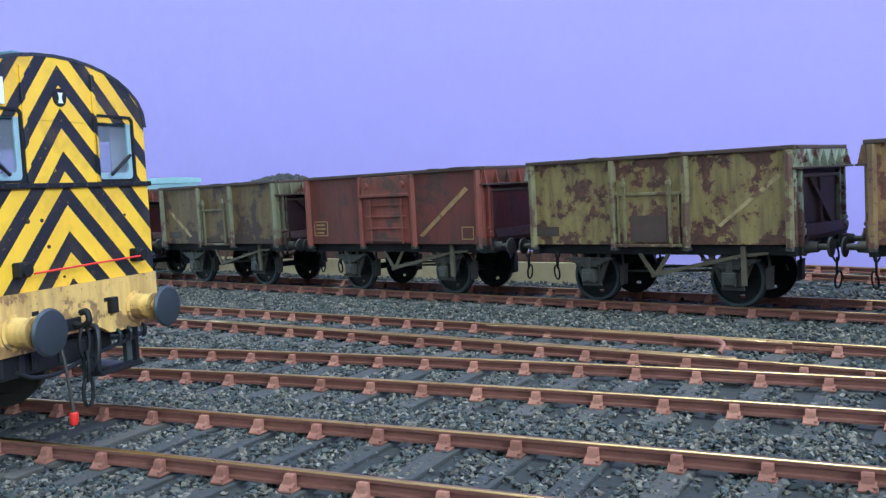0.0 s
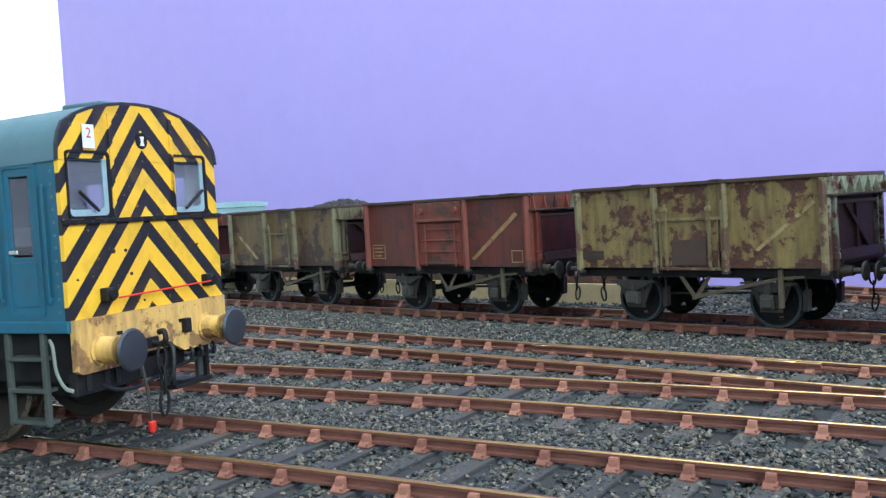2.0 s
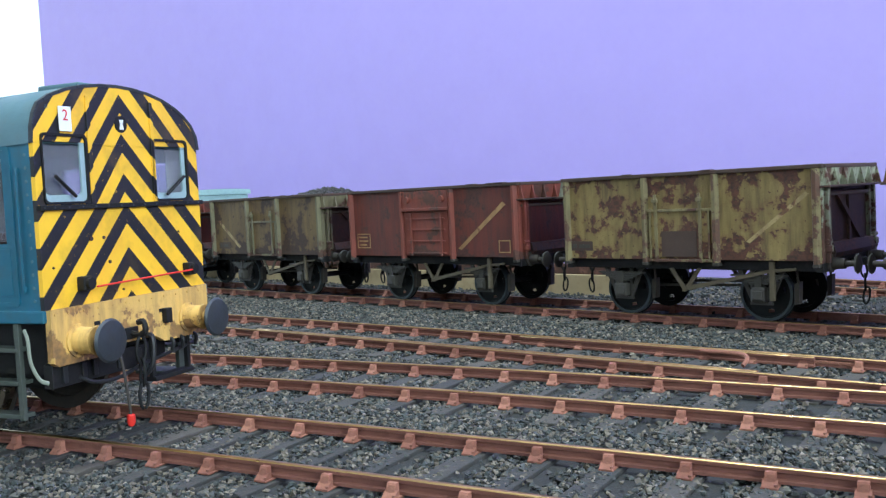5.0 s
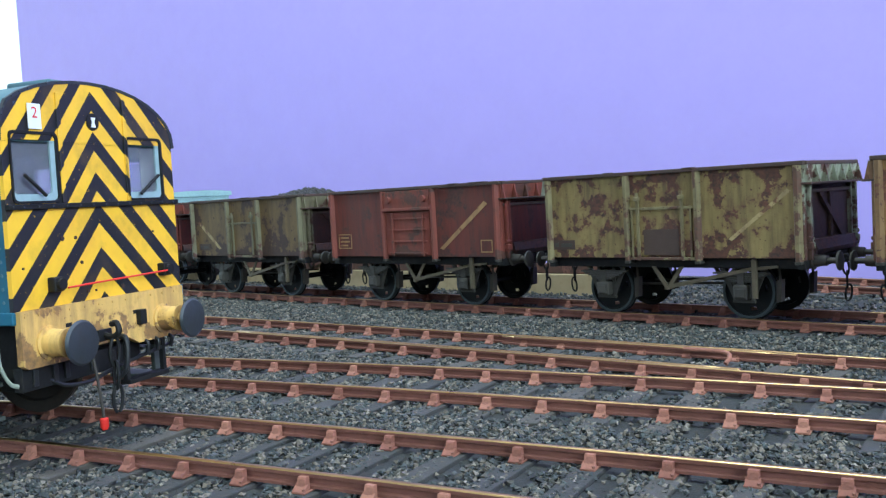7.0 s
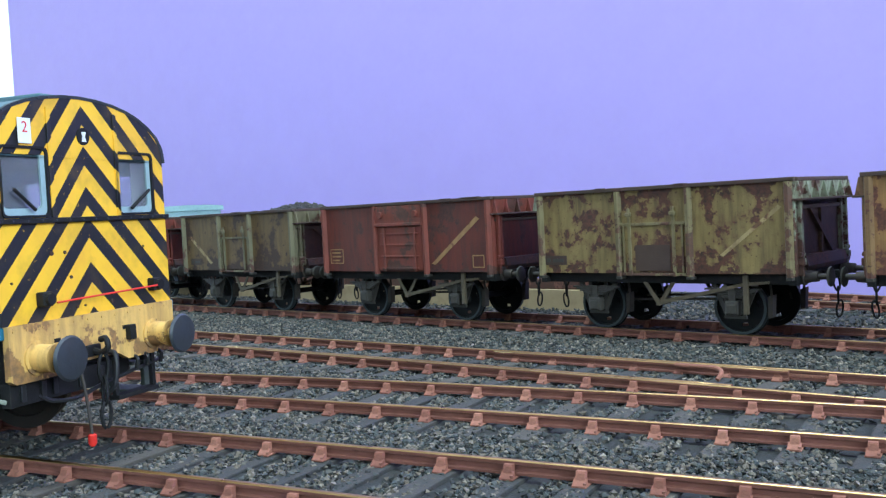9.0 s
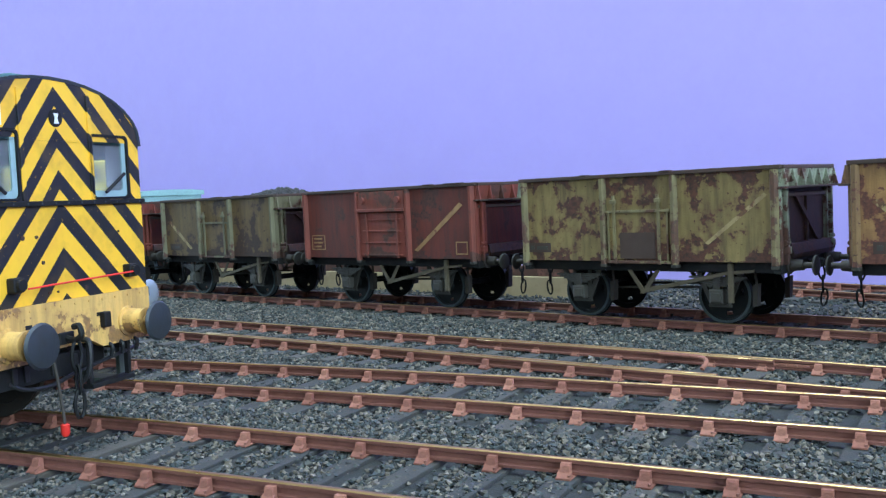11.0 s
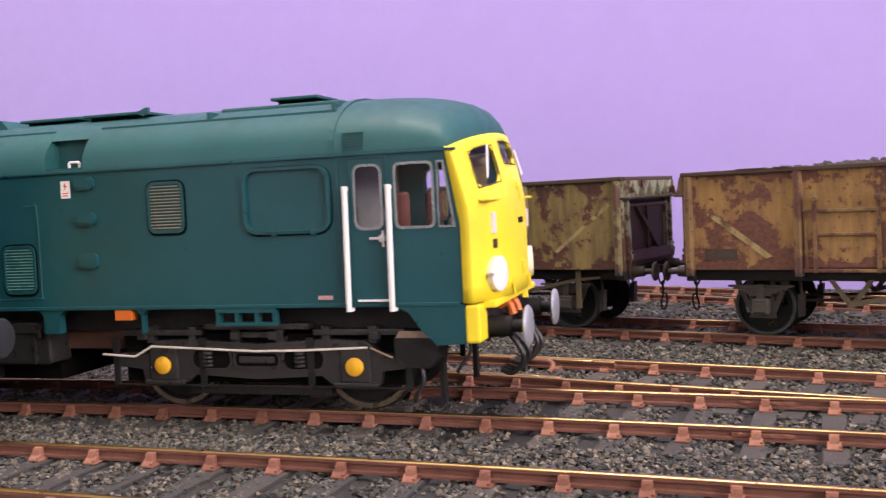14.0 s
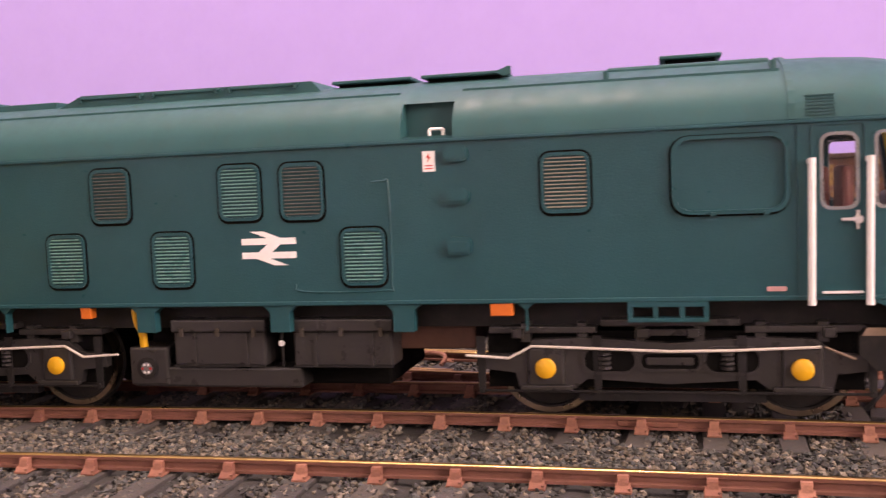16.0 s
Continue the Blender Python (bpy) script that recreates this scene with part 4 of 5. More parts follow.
        part("cantrail", box(B(), -3.45, -0.75, s * 1.32, s * 1.36, 2.955, 2.985, 0.006), m_teal, loco)
        part("lower_strip", box(B(), -14.5, -0.78, s * 1.30, s * 1.345, 1.29, 1.335, 0.008), m_teal, loco)
        # large blanked panel, grilles, pods
        bm = ring(B(), rrect(-3.36, -2.26, 2.135, 2.885, 0.16), rrect(-3.32, -2.30, 2.17, 2.85, 0.14), "y", s * 1.325, s * 1.38)
        panel = part("panel_frame", bm, m_teal, loco)
        # Thin black ring paints the shadow line round the panel frame.
        part("panel_gasket", ring(B(), rrect(-3.385, -2.25, 2.11, 2.895, 0.18), rrect(-3.362, -2.258, 2.133, 2.883, 0.16), "y", s * 1.33, s * 1.337), m_void, panel)
        bm = box(B(), -3.12, -2.48, s * 1.33, s * 1.38, 2.13, 2.16)
        for xx in (-3.0, -2.5):
            box(bm, xx, xx + 0.05, s * 1.33, s * 1.40, 2.115, 2.15)
        part("panel_hinge", bm, m_teal, loco)
        for i, (a, z) in enumerate(((-4.70, 2.19), (-7.55, 2.21), (-8.28, 2.22), (-9.88, 2.24), (-6.88, 1.50), (-9.14, 1.51), (-10.5, 1.52), (-12.2, 2.22), (-12.9, 1.52))):
            # The first grille has its reflection painted into the slat colour.
            grille(loco, a + 0.045, a + 0.545, z, z + 0.605, 1.325, s, m_slatglint if i == 0 else (m_slatdark if i in (1, 3) else m_slat))
        for z in (2.75, 2.32, 1.80):
            part("access_pod", extrude(B(), rrect(-5.665, -5.395, z, z + 0.155 + (0.03 if z < 2 else 0.0), 0.06), "y", s * 1.32, s * 1.385), m_teal, loco)
            part("pod_face", extrude(B(), rrect(-5.64, -5.42, z + 0.03, z + 0.135, 0.04), "y", s * 1.386, s * 1.40), m_teal, loco)
        bm = tube(B(), bend((-6.46, s * 1.330, 2.58), (-6.33, s * 1.330, 2.58), (-6.28, s * 1.330, 2.51), (-6.28, s * 1.330, 1.55), (-6.36, s * 1.330, 1.44), (-7.28, s * 1.330, 1.44), (-7.38, s * 1.330, 1.52)), 0.011, 6)
        part("panel_bead", bm, m_teal, loco)
        fl = part("warning_sign", box(B(), -5.89, -5.755, s * 1.331, s * 1.338, 2.66, 2.87), m_whitepaint, loco, "small white electrification warning sign")
        bm = extrude(B(), [(-5.82, 2.85), (-5.85, 2.80), (-5.825, 2.80), (-5.84, 2.75), (-5.795, 2.81), (-5.815, 2.81)], "y", s * 1.3385, s * 1.340)
        for z in (2.685, 2.715):
            box(bm, -5.865, -5.78, s * 1.3385, s * 1.340, z, z + 0.012)
        part("red_mark", bm, m_red, fl)
        part("works_plate", box(B(), -2.48, -2.30, s * 1.331, s * 1.336, 1.38, 1.425), m_plate, loco, "small pink-white plate")
        # the double-arrow sign, as a plain white shape
        cx, cz = -7.675, 1.915
        bm = B()
        for k in (-1, 1):
            box(bm, cx - 0.32, cx + 0.32, s * 1.331, s * 1.335, cz + k * 0.075 - 0.035, cz + k * 0.075 + 0.035)
        extrude(bm, [(cx - 0.22, cz + 0.185), (cx - 0.06, cz + 0.185), (cx + 0.24, cz + 0.075), (cx + 0.08, cz + 0.075)], "y", s * 1.3352, s * 1.337)
        extrude(bm, [(cx + 0.22, cz - 0.185), (cx + 0.06, cz - 0.185), (cx - 0.24, cz - 0.075), (cx - 0.08, cz - 0.075)], "y", s * 1.3352, s * 1.337)
        extrude(bm, [(cx - 0.12, cz - 0.04), (cx + 0.04, cz - 0.04), (cx + 0.14, cz + 0.04), (cx - 0.02, cz + 0.04)], "y", s * 1.3352, s * 1.337)
        part("arrow_emblem", bm, m_whitepaint, loco, "white arrow emblem")
        # sill brackets, steps, orange boxes
        for xx in (-9.45, -7.80, -6.38, -11.2, -4.95):
            wd = 0.42 if xx > -11 and xx < -5 else 0.2
            bm = extrude(B(), [(xx, 1.30), (xx + wd, 1.30), (xx + wd - 0.10, 1.22), (xx + wd - 0.10, 1.0), (xx + 0.09, 1.0), (xx + 0.09, 1.22)], "y", s * 1.20, s * 1.32)
            part("sill_bracket", bm, m_teal, loco)
        for xx, wide in ((-5.23, 0.24), (-10.08, 0.13)):
            part("lamp_box", box(B(), xx, xx + wide, s * 1.2, s * 1.33, 1.16, 1.30, 0.01), m_orange, loco, "orange box under the sill")
        bm = B()
        box(bm, -3.82, -3.04, s * 1.22, s * 1.34, 1.24, 1.29)
        box(bm, -3.82, -3.04, s * 1.22, s * 1.34, 1.09, 1.13)
        for xx in (-3.82, -3.57, -3.31, -3.08):
            box(bm, xx, xx + 0.05, s * 1.24, s * 1.33, 1.09, 1.29)
        part("footstep", bm, m_teal, loco)
        bm = extrude(B(), [(-0.73, 1.31), (-1.58, 1.31), (-1.38, 1.22), (-1.26, 1.05), (-1.06, 0.86), (-0.73, 0.88)], "y", s * 1.25, s * 1.335)
        part("cab_skirt", bm, m_teal, loco)
        bm = box(B(), -0.73, -0.56, s * 0.98, s * 1.335, 0.88, 1.30, 0.03)
        part("front_skirt", bm, m_yellow, loco)
        for k in range(7):
            z = 3.03 + 0.036 * k
            y = 1.33 * (1 - ((z - 3.0) / 0.83) ** 2.2) ** 0.5
            part("vent_slot", box(B(), -2.10, -1.84, s * (y - 0.06), s * (y + 0.006), z, z + 0.013), m_slatvoid, loco)
    # roof with domed brow
    secs = []
    for x, s, w in ((-14.6, 0.6, 1.27), (-14.2, 0.9, 1.31), (-13.8, 1.0, 1.33), (-6.12, 1.0, 1.33)):
        secs.append([(x, y, z) for y, z in roof_outline(s, w)])
    part("roof", loft(B(), secs), m_roof24, loco, "", True)
    secs = []
    for x, s, w in ((-5.56, 1.0, 1.33), (-2.4, 0.99, 1.33), (-1.8, 0.97, 1.33), (-1.5, 0.935, 1.33), (-1.28, 0.87, 1.33), (-1.10, 0.775, 1.33), (-0.98, 0.655, 1.33), (-0.91, 0.50, 1.33), (-0.86, 0.32, 1.325), (-0.862, 0.0, 1.325)):
        sec = []
        for y, z in roof_outline(s, w):
            bow = 0.30 * (1 - (y / 1.33) ** 2) * max(0.0, (x + 1.85))
            sec.append((x + bow, y, z))
        secs.append(sec)
    part("roof", loft(B(), secs), m_roof24, loco, "", True)
    secs = [[(x, y, z) for y, z in roof_outline()[3:16]] for x in (-6.12, -5.56)]
    part("roof_centre", loft(B(), secs), m_roof24, loco, "", True)
    for s in (-1, 1):
        part("intake_back", box(B(), -6.12, -5.56, s * 0.98, s * 1.03, 3.0, 3.53), m_roof24, loco, "back of the square recess in the roof")
        part("intake_floor", box(B(), -6.12, -5.56, s * 1.03, s * 1.30, 2.99, 3.03), m_roof24, loco)
    for s in (-1, 1):
        bm = tube(B(), [(-5.83, s * 1.22, 3.02), (-5.83, s * 1.22, 3.10), (-5.82, s * 1.22, 3.115), (-5.69, s * 1.22, 3.115), (-5.68, s * 1.22, 3.10), (-5.68, s * 1.22, 3.02)], 0.02, 6)
        part("lifting_eye", bm, m_whitepaint, loco)
    bm = B()
    for s in (-1, 1):
        box(bm, -14.0, -6.2, s * 0.93, s * 0.97, 3.56, 3.612)
        box(bm, -5.5, -2.3, s * 0.93, s * 0.97, 3.56, 3.612)
    part("roof_seam", bm, m_roof24, loco)
    rib = [(y * 1.006, 3.0 + (z - 3.0) * 1.012) for y, z in roof_outline()]
    part("roof_rib", loft(B(), [[(x, y, z) for y, z in rib] for x in (-2.26, -2.20)]), m_roof24, loco)
    for a, b, c, d in ((-7.15, -6.2, 0.5, 3.875), (-6.05, -5.1, 0.62, 3.86), (-3.45, -2.8, 0.34, 3.93), (-12.4, -11.8, 0.4, 3.92)):
        # Plinth is shadow black: the dark gap under the lid is painted.
        hatch = part("roof_hatch", box(B(), a + 0.06, b - 0.06, -c + 0.10, c - 0.10, 3.60, d - 0.03, 0.01), m_void, loco)
        part("lid", box(B(), a, b, -c, c, d - 0.045, d, 0.012), m_roof24, hatch)
    for sd in (-1, 1):
        part("lid_flap", extrude(B(), [(-5.22, 3.83), (-5.06, 3.90), (-5.03, 3.90), (-5.03, 3.80), (-5.10, 3.78)], "y", sd * 0.60, sd * 0.66), m_roof24, loco)
        for xa, xb in ((-10.4, -9.5), (-9.42, -8.5), (-8.42, -7.5)):
            part("roof_bead", box(B(), xa, xb, sd * 0.62, sd * 0.65, 3.84, 3.875, 0.006), m_roof24, loco)
            for xx in (xa + 0.03, xb - 0.06):
                part("bead_clip", box(B(), xx, xx + 0.035, sd * 0.63, sd * 0.67, 3.80, 3.875), m_slatvoid, loco)
        for xx in (-4.02, -2.37):
            part("roof_strap", box(B(), xx, xx + 0.05, sd * 0.60, sd * 0.93, 3.60, 3.72, 0.01), m_roof24, loco)
    part("roof_hatch", box(B(), -4.0, -2.35, -0.62, 0.62, 3.60, 3.79, 0.03), m_roof24, loco)
    part("roof_walk", extrude(B(), [(-10.75, 3.70), (-10.35, 3.90), (-7.35, 3.885), (-7.20, 3.70)], "y", -0.62, 0.62), m_roof24, loco)
    part("roof_walk", box(B(), -14.0, -10.75, -0.55, 0.55, 3.62, 3.85, 0.012), m_roof24, loco)
    # yellow nose, with its side returns and three windscreens
    ys = [-1.33, -1.30, -1.22, -1.10, -0.96, -0.82, -0.66, -0.54, -0.42, -0.30, -0.15, 0, 0.15, 0.30, 0.42, 0.54, 0.66, 0.82, 0.96, 1.10, 1.22, 1.30, 1.33]
    vs = [0, 0.1, 0.2, 0.35, 0.5, 0.6, 0.69, 0.79, 0.86, 0.925, 0.945, 1.0]
    bm = B()
    pts = nose_panel(bm, ys, vs, window_cell)
    for i in (0, len(ys) - 1):
        side = []
        for j in range(len(vs)):
            p = pts[i, j].co
            side.append(bm.verts.new((-0.735 - 0.15 * max(0.0, (vs[j] - 0.5) / 0.5), p.y, p.z)))
        for j in range(len(vs) - 1):
            bm.faces.new((pts[i, j], pts[i, j + 1], side[j + 1], side[j]))
    for lo, hi, v0, v1 in ((-1.10, -0.54, 0.69, 0.925), (0.54, 1.10, 0.69, 0.925), (-0.30, 0.30, 0.79, 0.945)):
        for cy, fy in ((lo, 1), (hi, -1)):
            for cv, fv in ((v0, 1), (v1, -1)):
                arc = [(0.0, 0.0), (0.13, 0.0), (0.07, 0.010), (0.03, 0.026), (0.0, 0.055)]
                bm.faces.new([bm.verts.new(nose_point(cy + fy * a, cv + fv * b)) for a, b in arc])
    nose = part("nose", bm, m_yellow, loco, "bright yellow cab front", True)
    sol = nose.modifiers.new("thickness", "SOLIDIFY")
    sol.thickness, sol.offset = 0.035 * unit, 0
    for lo, hi, v0, v1 in ((-1.12, -0.52, 0.675, 0.93), (0.52, 1.12, 0.675, 0.93), (-0.32, 0.32, 0.775, 0.95)):
        bm = B()
        nose_panel(bm, [lo + (hi - lo) * k / 5 for k in range(6)], [v0, (v0 + v1) / 2, v1], lambda y, v: False, 0.012)
        pane = part("windscreen", bm, m_glass, nose, "", True)
        pane.visible_shadow = False
        rim = [nose_point(y, v) + Vector((0.016, 0, 0)) for y, v in ((lo + 0.03, v0 + 0.02), ((lo + hi) / 2, v0 + 0.017), (hi - 0.03, v0 + 0.02), (hi - 0.02, (v0 + v1) / 2), (hi - 0.03, v1 - 0.01), ((lo + hi) / 2, v1 - 0.006), (lo + 0.03, v1 - 0.01), (lo + 0.02, (v0 + v1) / 2), (lo + 0.03, v0 + 0.02))]
        part("window_gasket", tube(B(), rim, 0.012, 6), m_grime, nose)
    for y in (-0.72, 0.80):
        a, b = nose_point(y, 0.93), nose_point(y - 0.2, 0.74)
        part("wiper", tube(B(), [a + Vector((0.05, 0, 0)), b + Vector((0.05, 0, 0))], 0.014, 6), m_cabgrey, nose)
    part("nose_foot", box(B(), -0.78, -0.42, -1.1, 1.1, 1.24, 1.32, 0.02), m_yellow, nose)
    for y in (-0.90, 0.90):
        x = nose_x(y, 0.15)
        lamp = part("marker_lamp", lathe(B(), (x + 0.01, y, 1.60), (1, 0.26 * (1 if y > 0 else -1), 0.02), [(-0.05, 0.195), (0.07, 0.195), (0.075, 0.18)], 24), m_lens, nose, "round white lamp disc", True)
        part("lamp_hinge", box(B(), x, x + 0.05, y - 0.24, y - 0.19, 1.58, 1.62), m_silver, lamp)
        x = nose_x(y, 0.5)
        part("code_disc", box(B(), x - 0.01, x + 0.04, y - 0.06, y + 0.06, 2.04, 2.27, 0.006), m_lens, nose, "folded white code disc")
        part("lamp_iron", box(B(), x, x + 0.05, y - 0.03, y + 0.03, 1.88, 1.98), m_grime, nose)
        part("grab_shelf", box(B(), nose_x(y, 0.6) - 0.05, nose_x(y, 0.6) + 0.07, y - 0.28, y + 0.28, 2.40, 2.43, 0.008), m_yellow, nose)
    for y, z in ((0.0, 2.5), (0.0, 1.62), (-0.45, 1.42), (0.45, 1.42)):
        v = (z - 1.32) / 2.0
        x = nose_x(y, v)
        part("lamp_bracket", extrude(B(), [(x - 0.01, z + 0.12), (x + 0.05, z + 0.04), (x + 0.06, z - 0.10), (x + 0.04, z - 0.10), (x + 0.03, z + 0.02), (x - 0.01, z + 0.06)], "y", y - 0.02, y + 0.02), m_yellow, nose)
    bm = B()
    for k in range(5):
        y = -0.09 + 0.05 * k
        x = nose_x(y, 0.45)
        box(bm, x + 0.0, x + 0.026, y, y + 0.032, 2.12, 2.19)
    part("number_bars", bm, m_black, nose, "small black running number")
    # cab inside
    part("cab_bulkhead", box(B(), -2.4, -2.34, -1.26, 1.26, 1.33, 3.2), m_cabmid, loco)
    part("cab_floor", box(B(), -2.34, -0.7, -1.25, 1.25, 1.33, 1.40), m_grime, loco)
    part("control_desk", box(B(), -0.95, -0.72, -1.1, 1.1, 1.40, 2.25, 0.05), m_cabmid, loco)
    for y in (-0.7, 0.7):
        bm = box(B(), -1.65, -1.15, y - 0.26, y + 0.26, 1.85, 2.0, 0.05)
        box(bm, -1.72, -1.60, y - 0.26, y + 0.26, 1.95, 2.55, 0.05)
        part("seat", bm, m_seat, loco, "brown driver's seat")
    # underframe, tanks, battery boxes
    # Added black box, no real fitting: keeps light from passing under the body.
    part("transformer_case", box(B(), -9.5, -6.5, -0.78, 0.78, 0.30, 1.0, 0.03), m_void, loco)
    part("cross_member", box(B(), -6.4, -5.5, -0.8, 0.8, 0.72, 1.02, 0.02), m_underrust, loco, "rusty cross member")
    part("chassis", box(B(), -14.4, -0.75, -0.95, 0.95, 1.0, 1.33), m_black, loco)
    part("buffer_beam", box(B(), -0.78, -0.62, -1.2, 1.2, 0.86, 1.26, 0.02), m_black, loco)
    for s in (-1, 1):
        for a, b in ((-9.0, -7.86), (-7.52, -6.36)):
            bx = part("battery_box", box(B(), a, b, s * 0.75, s * 1.16, 0.58, 1.12, 0.03), m_frame, loco)
            part("lid", box(B(), a - 0.02, b + 0.02, s * 1.0, s * 1.19, 0.98, 1.12, 0.02), m_frame, bx)
            for xx in (a + 0.25, b - 0.25):
                part("strap", box(B(), xx, xx + 0.04, s * 1.16, s * 1.18, 0.58, 1.0), m_frame, bx)
            part("box_rim", box(B(), a, b, s * 1.16, s * 1.175, 0.575, 0.60), m_black, bx)
            part("lid_groove", box(B(), a, b, s * 1.188, s * 1.192, 0.975, 0.985), m_void, bx)
            for xx in (a + 0.12, (a + b) / 2, b - 0.12):
                part("catch", box(B(), xx - 0.025, xx + 0.025, s * 1.18, s * 1.21, 0.93, 1.03, 0.006), m_grime, bx)
        tank = part("fuel_tank", box(B(), -9.58, -7.45, s * 0.4, s * 1.12, 0.32, 0.56, 0.03), m_frame, loco)
        part("filler_end", box(B(), -9.60, -9.10, s * 0.6, s * 1.14, 0.34, 0.80, 0.03), m_frame, tank)
        bm = lathe(B(), (-9.36, s * 1.14, 0.55), (0, s, 0), [(0, 0.13), (0.03, 0.13), (0.035, 0.10)], 18)
        gauge = part("fuel_gauge", bm, m_black, tank, "round black dial with pale marks", True)
        part("dial", lathe(B(), (-9.36, s * 1.176, 0.55), (0, s, 0), [(0, 0.075), (0.004, 0.075)], 18), m_sash, gauge)
        for k in range(6):
            a = 1.0472 * k
            part("dial_mark", lathe(B(), (-9.36 + 0.05 * math.cos(a), s * 1.181, 0.55 + 0.05 * math.sin(a)), (0, s, 0), [(0, 0.016), (0.004, 0.016)], 8), m_red if k % 3 == 0 else m_whitepaint, gauge)
        part("drain_cock", lathe(B(), (-7.68, s * 1.10, 0.84), (0, s, 0), [(0, 0.035), (0.03, 0.035), (0.035, 0.02)], 10), m_whitepaint, loco, "small white drain cock")
        part("drain_pipe", tube(B(), [(-7.68, s * 1.08, 0.56), (-7.68, s * 1.10, 0.84), (-7.68, s * 1.08, 1.1)], 0.016, 6), m_black, loco)
        bm = tube(B(), bend((-9.48, s * 1.15, 1.25), (-9.46, s * 1.15, 1.1), (-9.42, s * 1.12, 0.95), (-9.42, s * 1.1, 0.8)), 0.045)
        part("filler_pipe", bm, m_dot, loco, "yellow pipe")
    wheels = []
    for pivot in (-3.43, -11.96):
        for s in (-1, 1):
            y = s * 1.08
            # side frame: deep ends over the axleboxes, bowed middle
            bm = extrude(B(), [(pivot - 1.95, 0.72), (pivot - 1.55, 0.72), (pivot - 1.42, 0.88), (pivot - 0.9, 0.90), (pivot, 0.84), (pivot + 0.9, 0.90), (pivot + 1.42, 0.88), (pivot + 1.6, 0.74), (pivot + 1.95, 0.70), (pivot + 1.95, 0.56), (pivot + 1.62, 0.52), (pivot + 1.58, 0.36), (pivot + 0.98, 0.36), (pivot + 0.85, 0.46), (pivot, 0.41), (pivot - 0.85, 0.46), (pivot - 0.98, 0.36), (pivot - 1.58, 0.36), (pivot - 1.62, 0.52), (pivot - 1.95, 0.56)], "y", y - 0.05, y + 0.05)
            fr = part("bogie_frame", bm, m_frame, loco)
            # Openings are black plates on the solid frame; their shade is painted.
            for xx in (-0.62, 0.62):
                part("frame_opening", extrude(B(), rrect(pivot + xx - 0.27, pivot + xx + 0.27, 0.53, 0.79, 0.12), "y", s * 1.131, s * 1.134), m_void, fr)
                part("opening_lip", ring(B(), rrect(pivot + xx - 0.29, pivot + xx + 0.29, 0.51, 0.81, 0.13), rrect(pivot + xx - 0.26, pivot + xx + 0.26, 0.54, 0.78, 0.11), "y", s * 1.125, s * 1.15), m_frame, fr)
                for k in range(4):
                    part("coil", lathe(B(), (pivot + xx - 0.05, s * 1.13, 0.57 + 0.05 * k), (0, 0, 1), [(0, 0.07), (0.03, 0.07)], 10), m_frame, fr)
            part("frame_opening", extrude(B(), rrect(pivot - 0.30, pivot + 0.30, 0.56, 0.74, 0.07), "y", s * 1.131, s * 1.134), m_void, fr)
            part("opening_lip", ring(B(), rrect(pivot - 0.32, pivot + 0.32, 0.54, 0.76, 0.08), rrect(pivot - 0.29, pivot + 0.29, 0.57, 0.73, 0.06), "y", s * 1.125, s * 1.15), m_frame, fr)
            part("frame_plate", box(B(), pivot - 0.24, pivot + 0.24, s * 1.134, s * 1.145, 0.61, 0.69, 0.01), m_frame, fr)
            for xx in (-1.29, 1.29):
                bx = part("axlebox", box(B(), pivot + xx - 0.20, pivot + xx + 0.20, s * 1.10, s * 1.17, 0.38, 0.80, 0.03), m_frame, loco)
                part("axle_cover", lathe(B(), (pivot + xx, s * 1.17, 0.58), (0, s, 0), [(0, 0.11), (0.03, 0.11), (0.045, 0.09)], 20), m_dot, bx, "yellow axlebox cover", True)
                part("axlebox_foot", box(B(), pivot + xx - 0.28, pivot + xx + 0.28, s * 1.10, s * 1.18, 0.34, 0.39, 0.01), m_frame, bx)
            f = 1 if pivot > -5 else -1
            line = [(pivot - f * 2.15, s * 1.19, 0.72), (pivot - f * 1.68, s * 1.19, 0.69), (pivot - f * 1.43, s * 1.19, 0.82), (pivot - f * 0.9, s * 1.19, 0.80), (pivot, s * 1.19, 0.765), (pivot + f * 0.6, s * 1.19, 0.775), (pivot + f * 1.46, s * 1.19, 0.81)]
            part("air_pipe", tube(B(), line, 0.016, 6), m_rope, loco, "white brake pipe along the bogie")
            part("air_pipe_end", tube(B(), [(pivot + f * 1.50, s * 1.19, 0.81), (pivot + f * 1.66, s * 1.19, 0.74), (pivot + f * 1.78, s * 1.19, 0.69)], 0.013, 6), m_tan, loco)
            bm = B()
            box(bm, pivot - 0.95, pivot + 0.95, s * 0.98, s * 1.10, 0.22, 0.31)
            for k in range(7):
                cyl(bm, (pivot - 0.84 + 0.28 * k, s * 1.08, 0.265), (pivot - 0.84 + 0.28 * k, s * 1.115, 0.265), 0.03, 8)
            part("spring_plank", bm, m_black, loco)
            for xx in (-1.95, -0.72, 0.72, 1.95):
                bm = extrude(B(), [(pivot + xx - 0.05, 0.92), (pivot + xx + 0.05, 0.92), (pivot + xx + 0.035, 0.30), (pivot + xx - 0.035, 0.30)], "y", s * 1.12, s * 1.15)
                cyl(bm, (pivot + xx, s * 1.12, 0.33), (pivot + xx, s * 1.18, 0.33), 0.03, 8)
                part("brake_hanger", bm, m_black, loco)
            part("brake_rod", cyl(B(), (pivot - 1.95, s * 1.16, 0.33), (pivot + 1.95, s * 1.16, 0.33), 0.014, 6), m_black, loco)
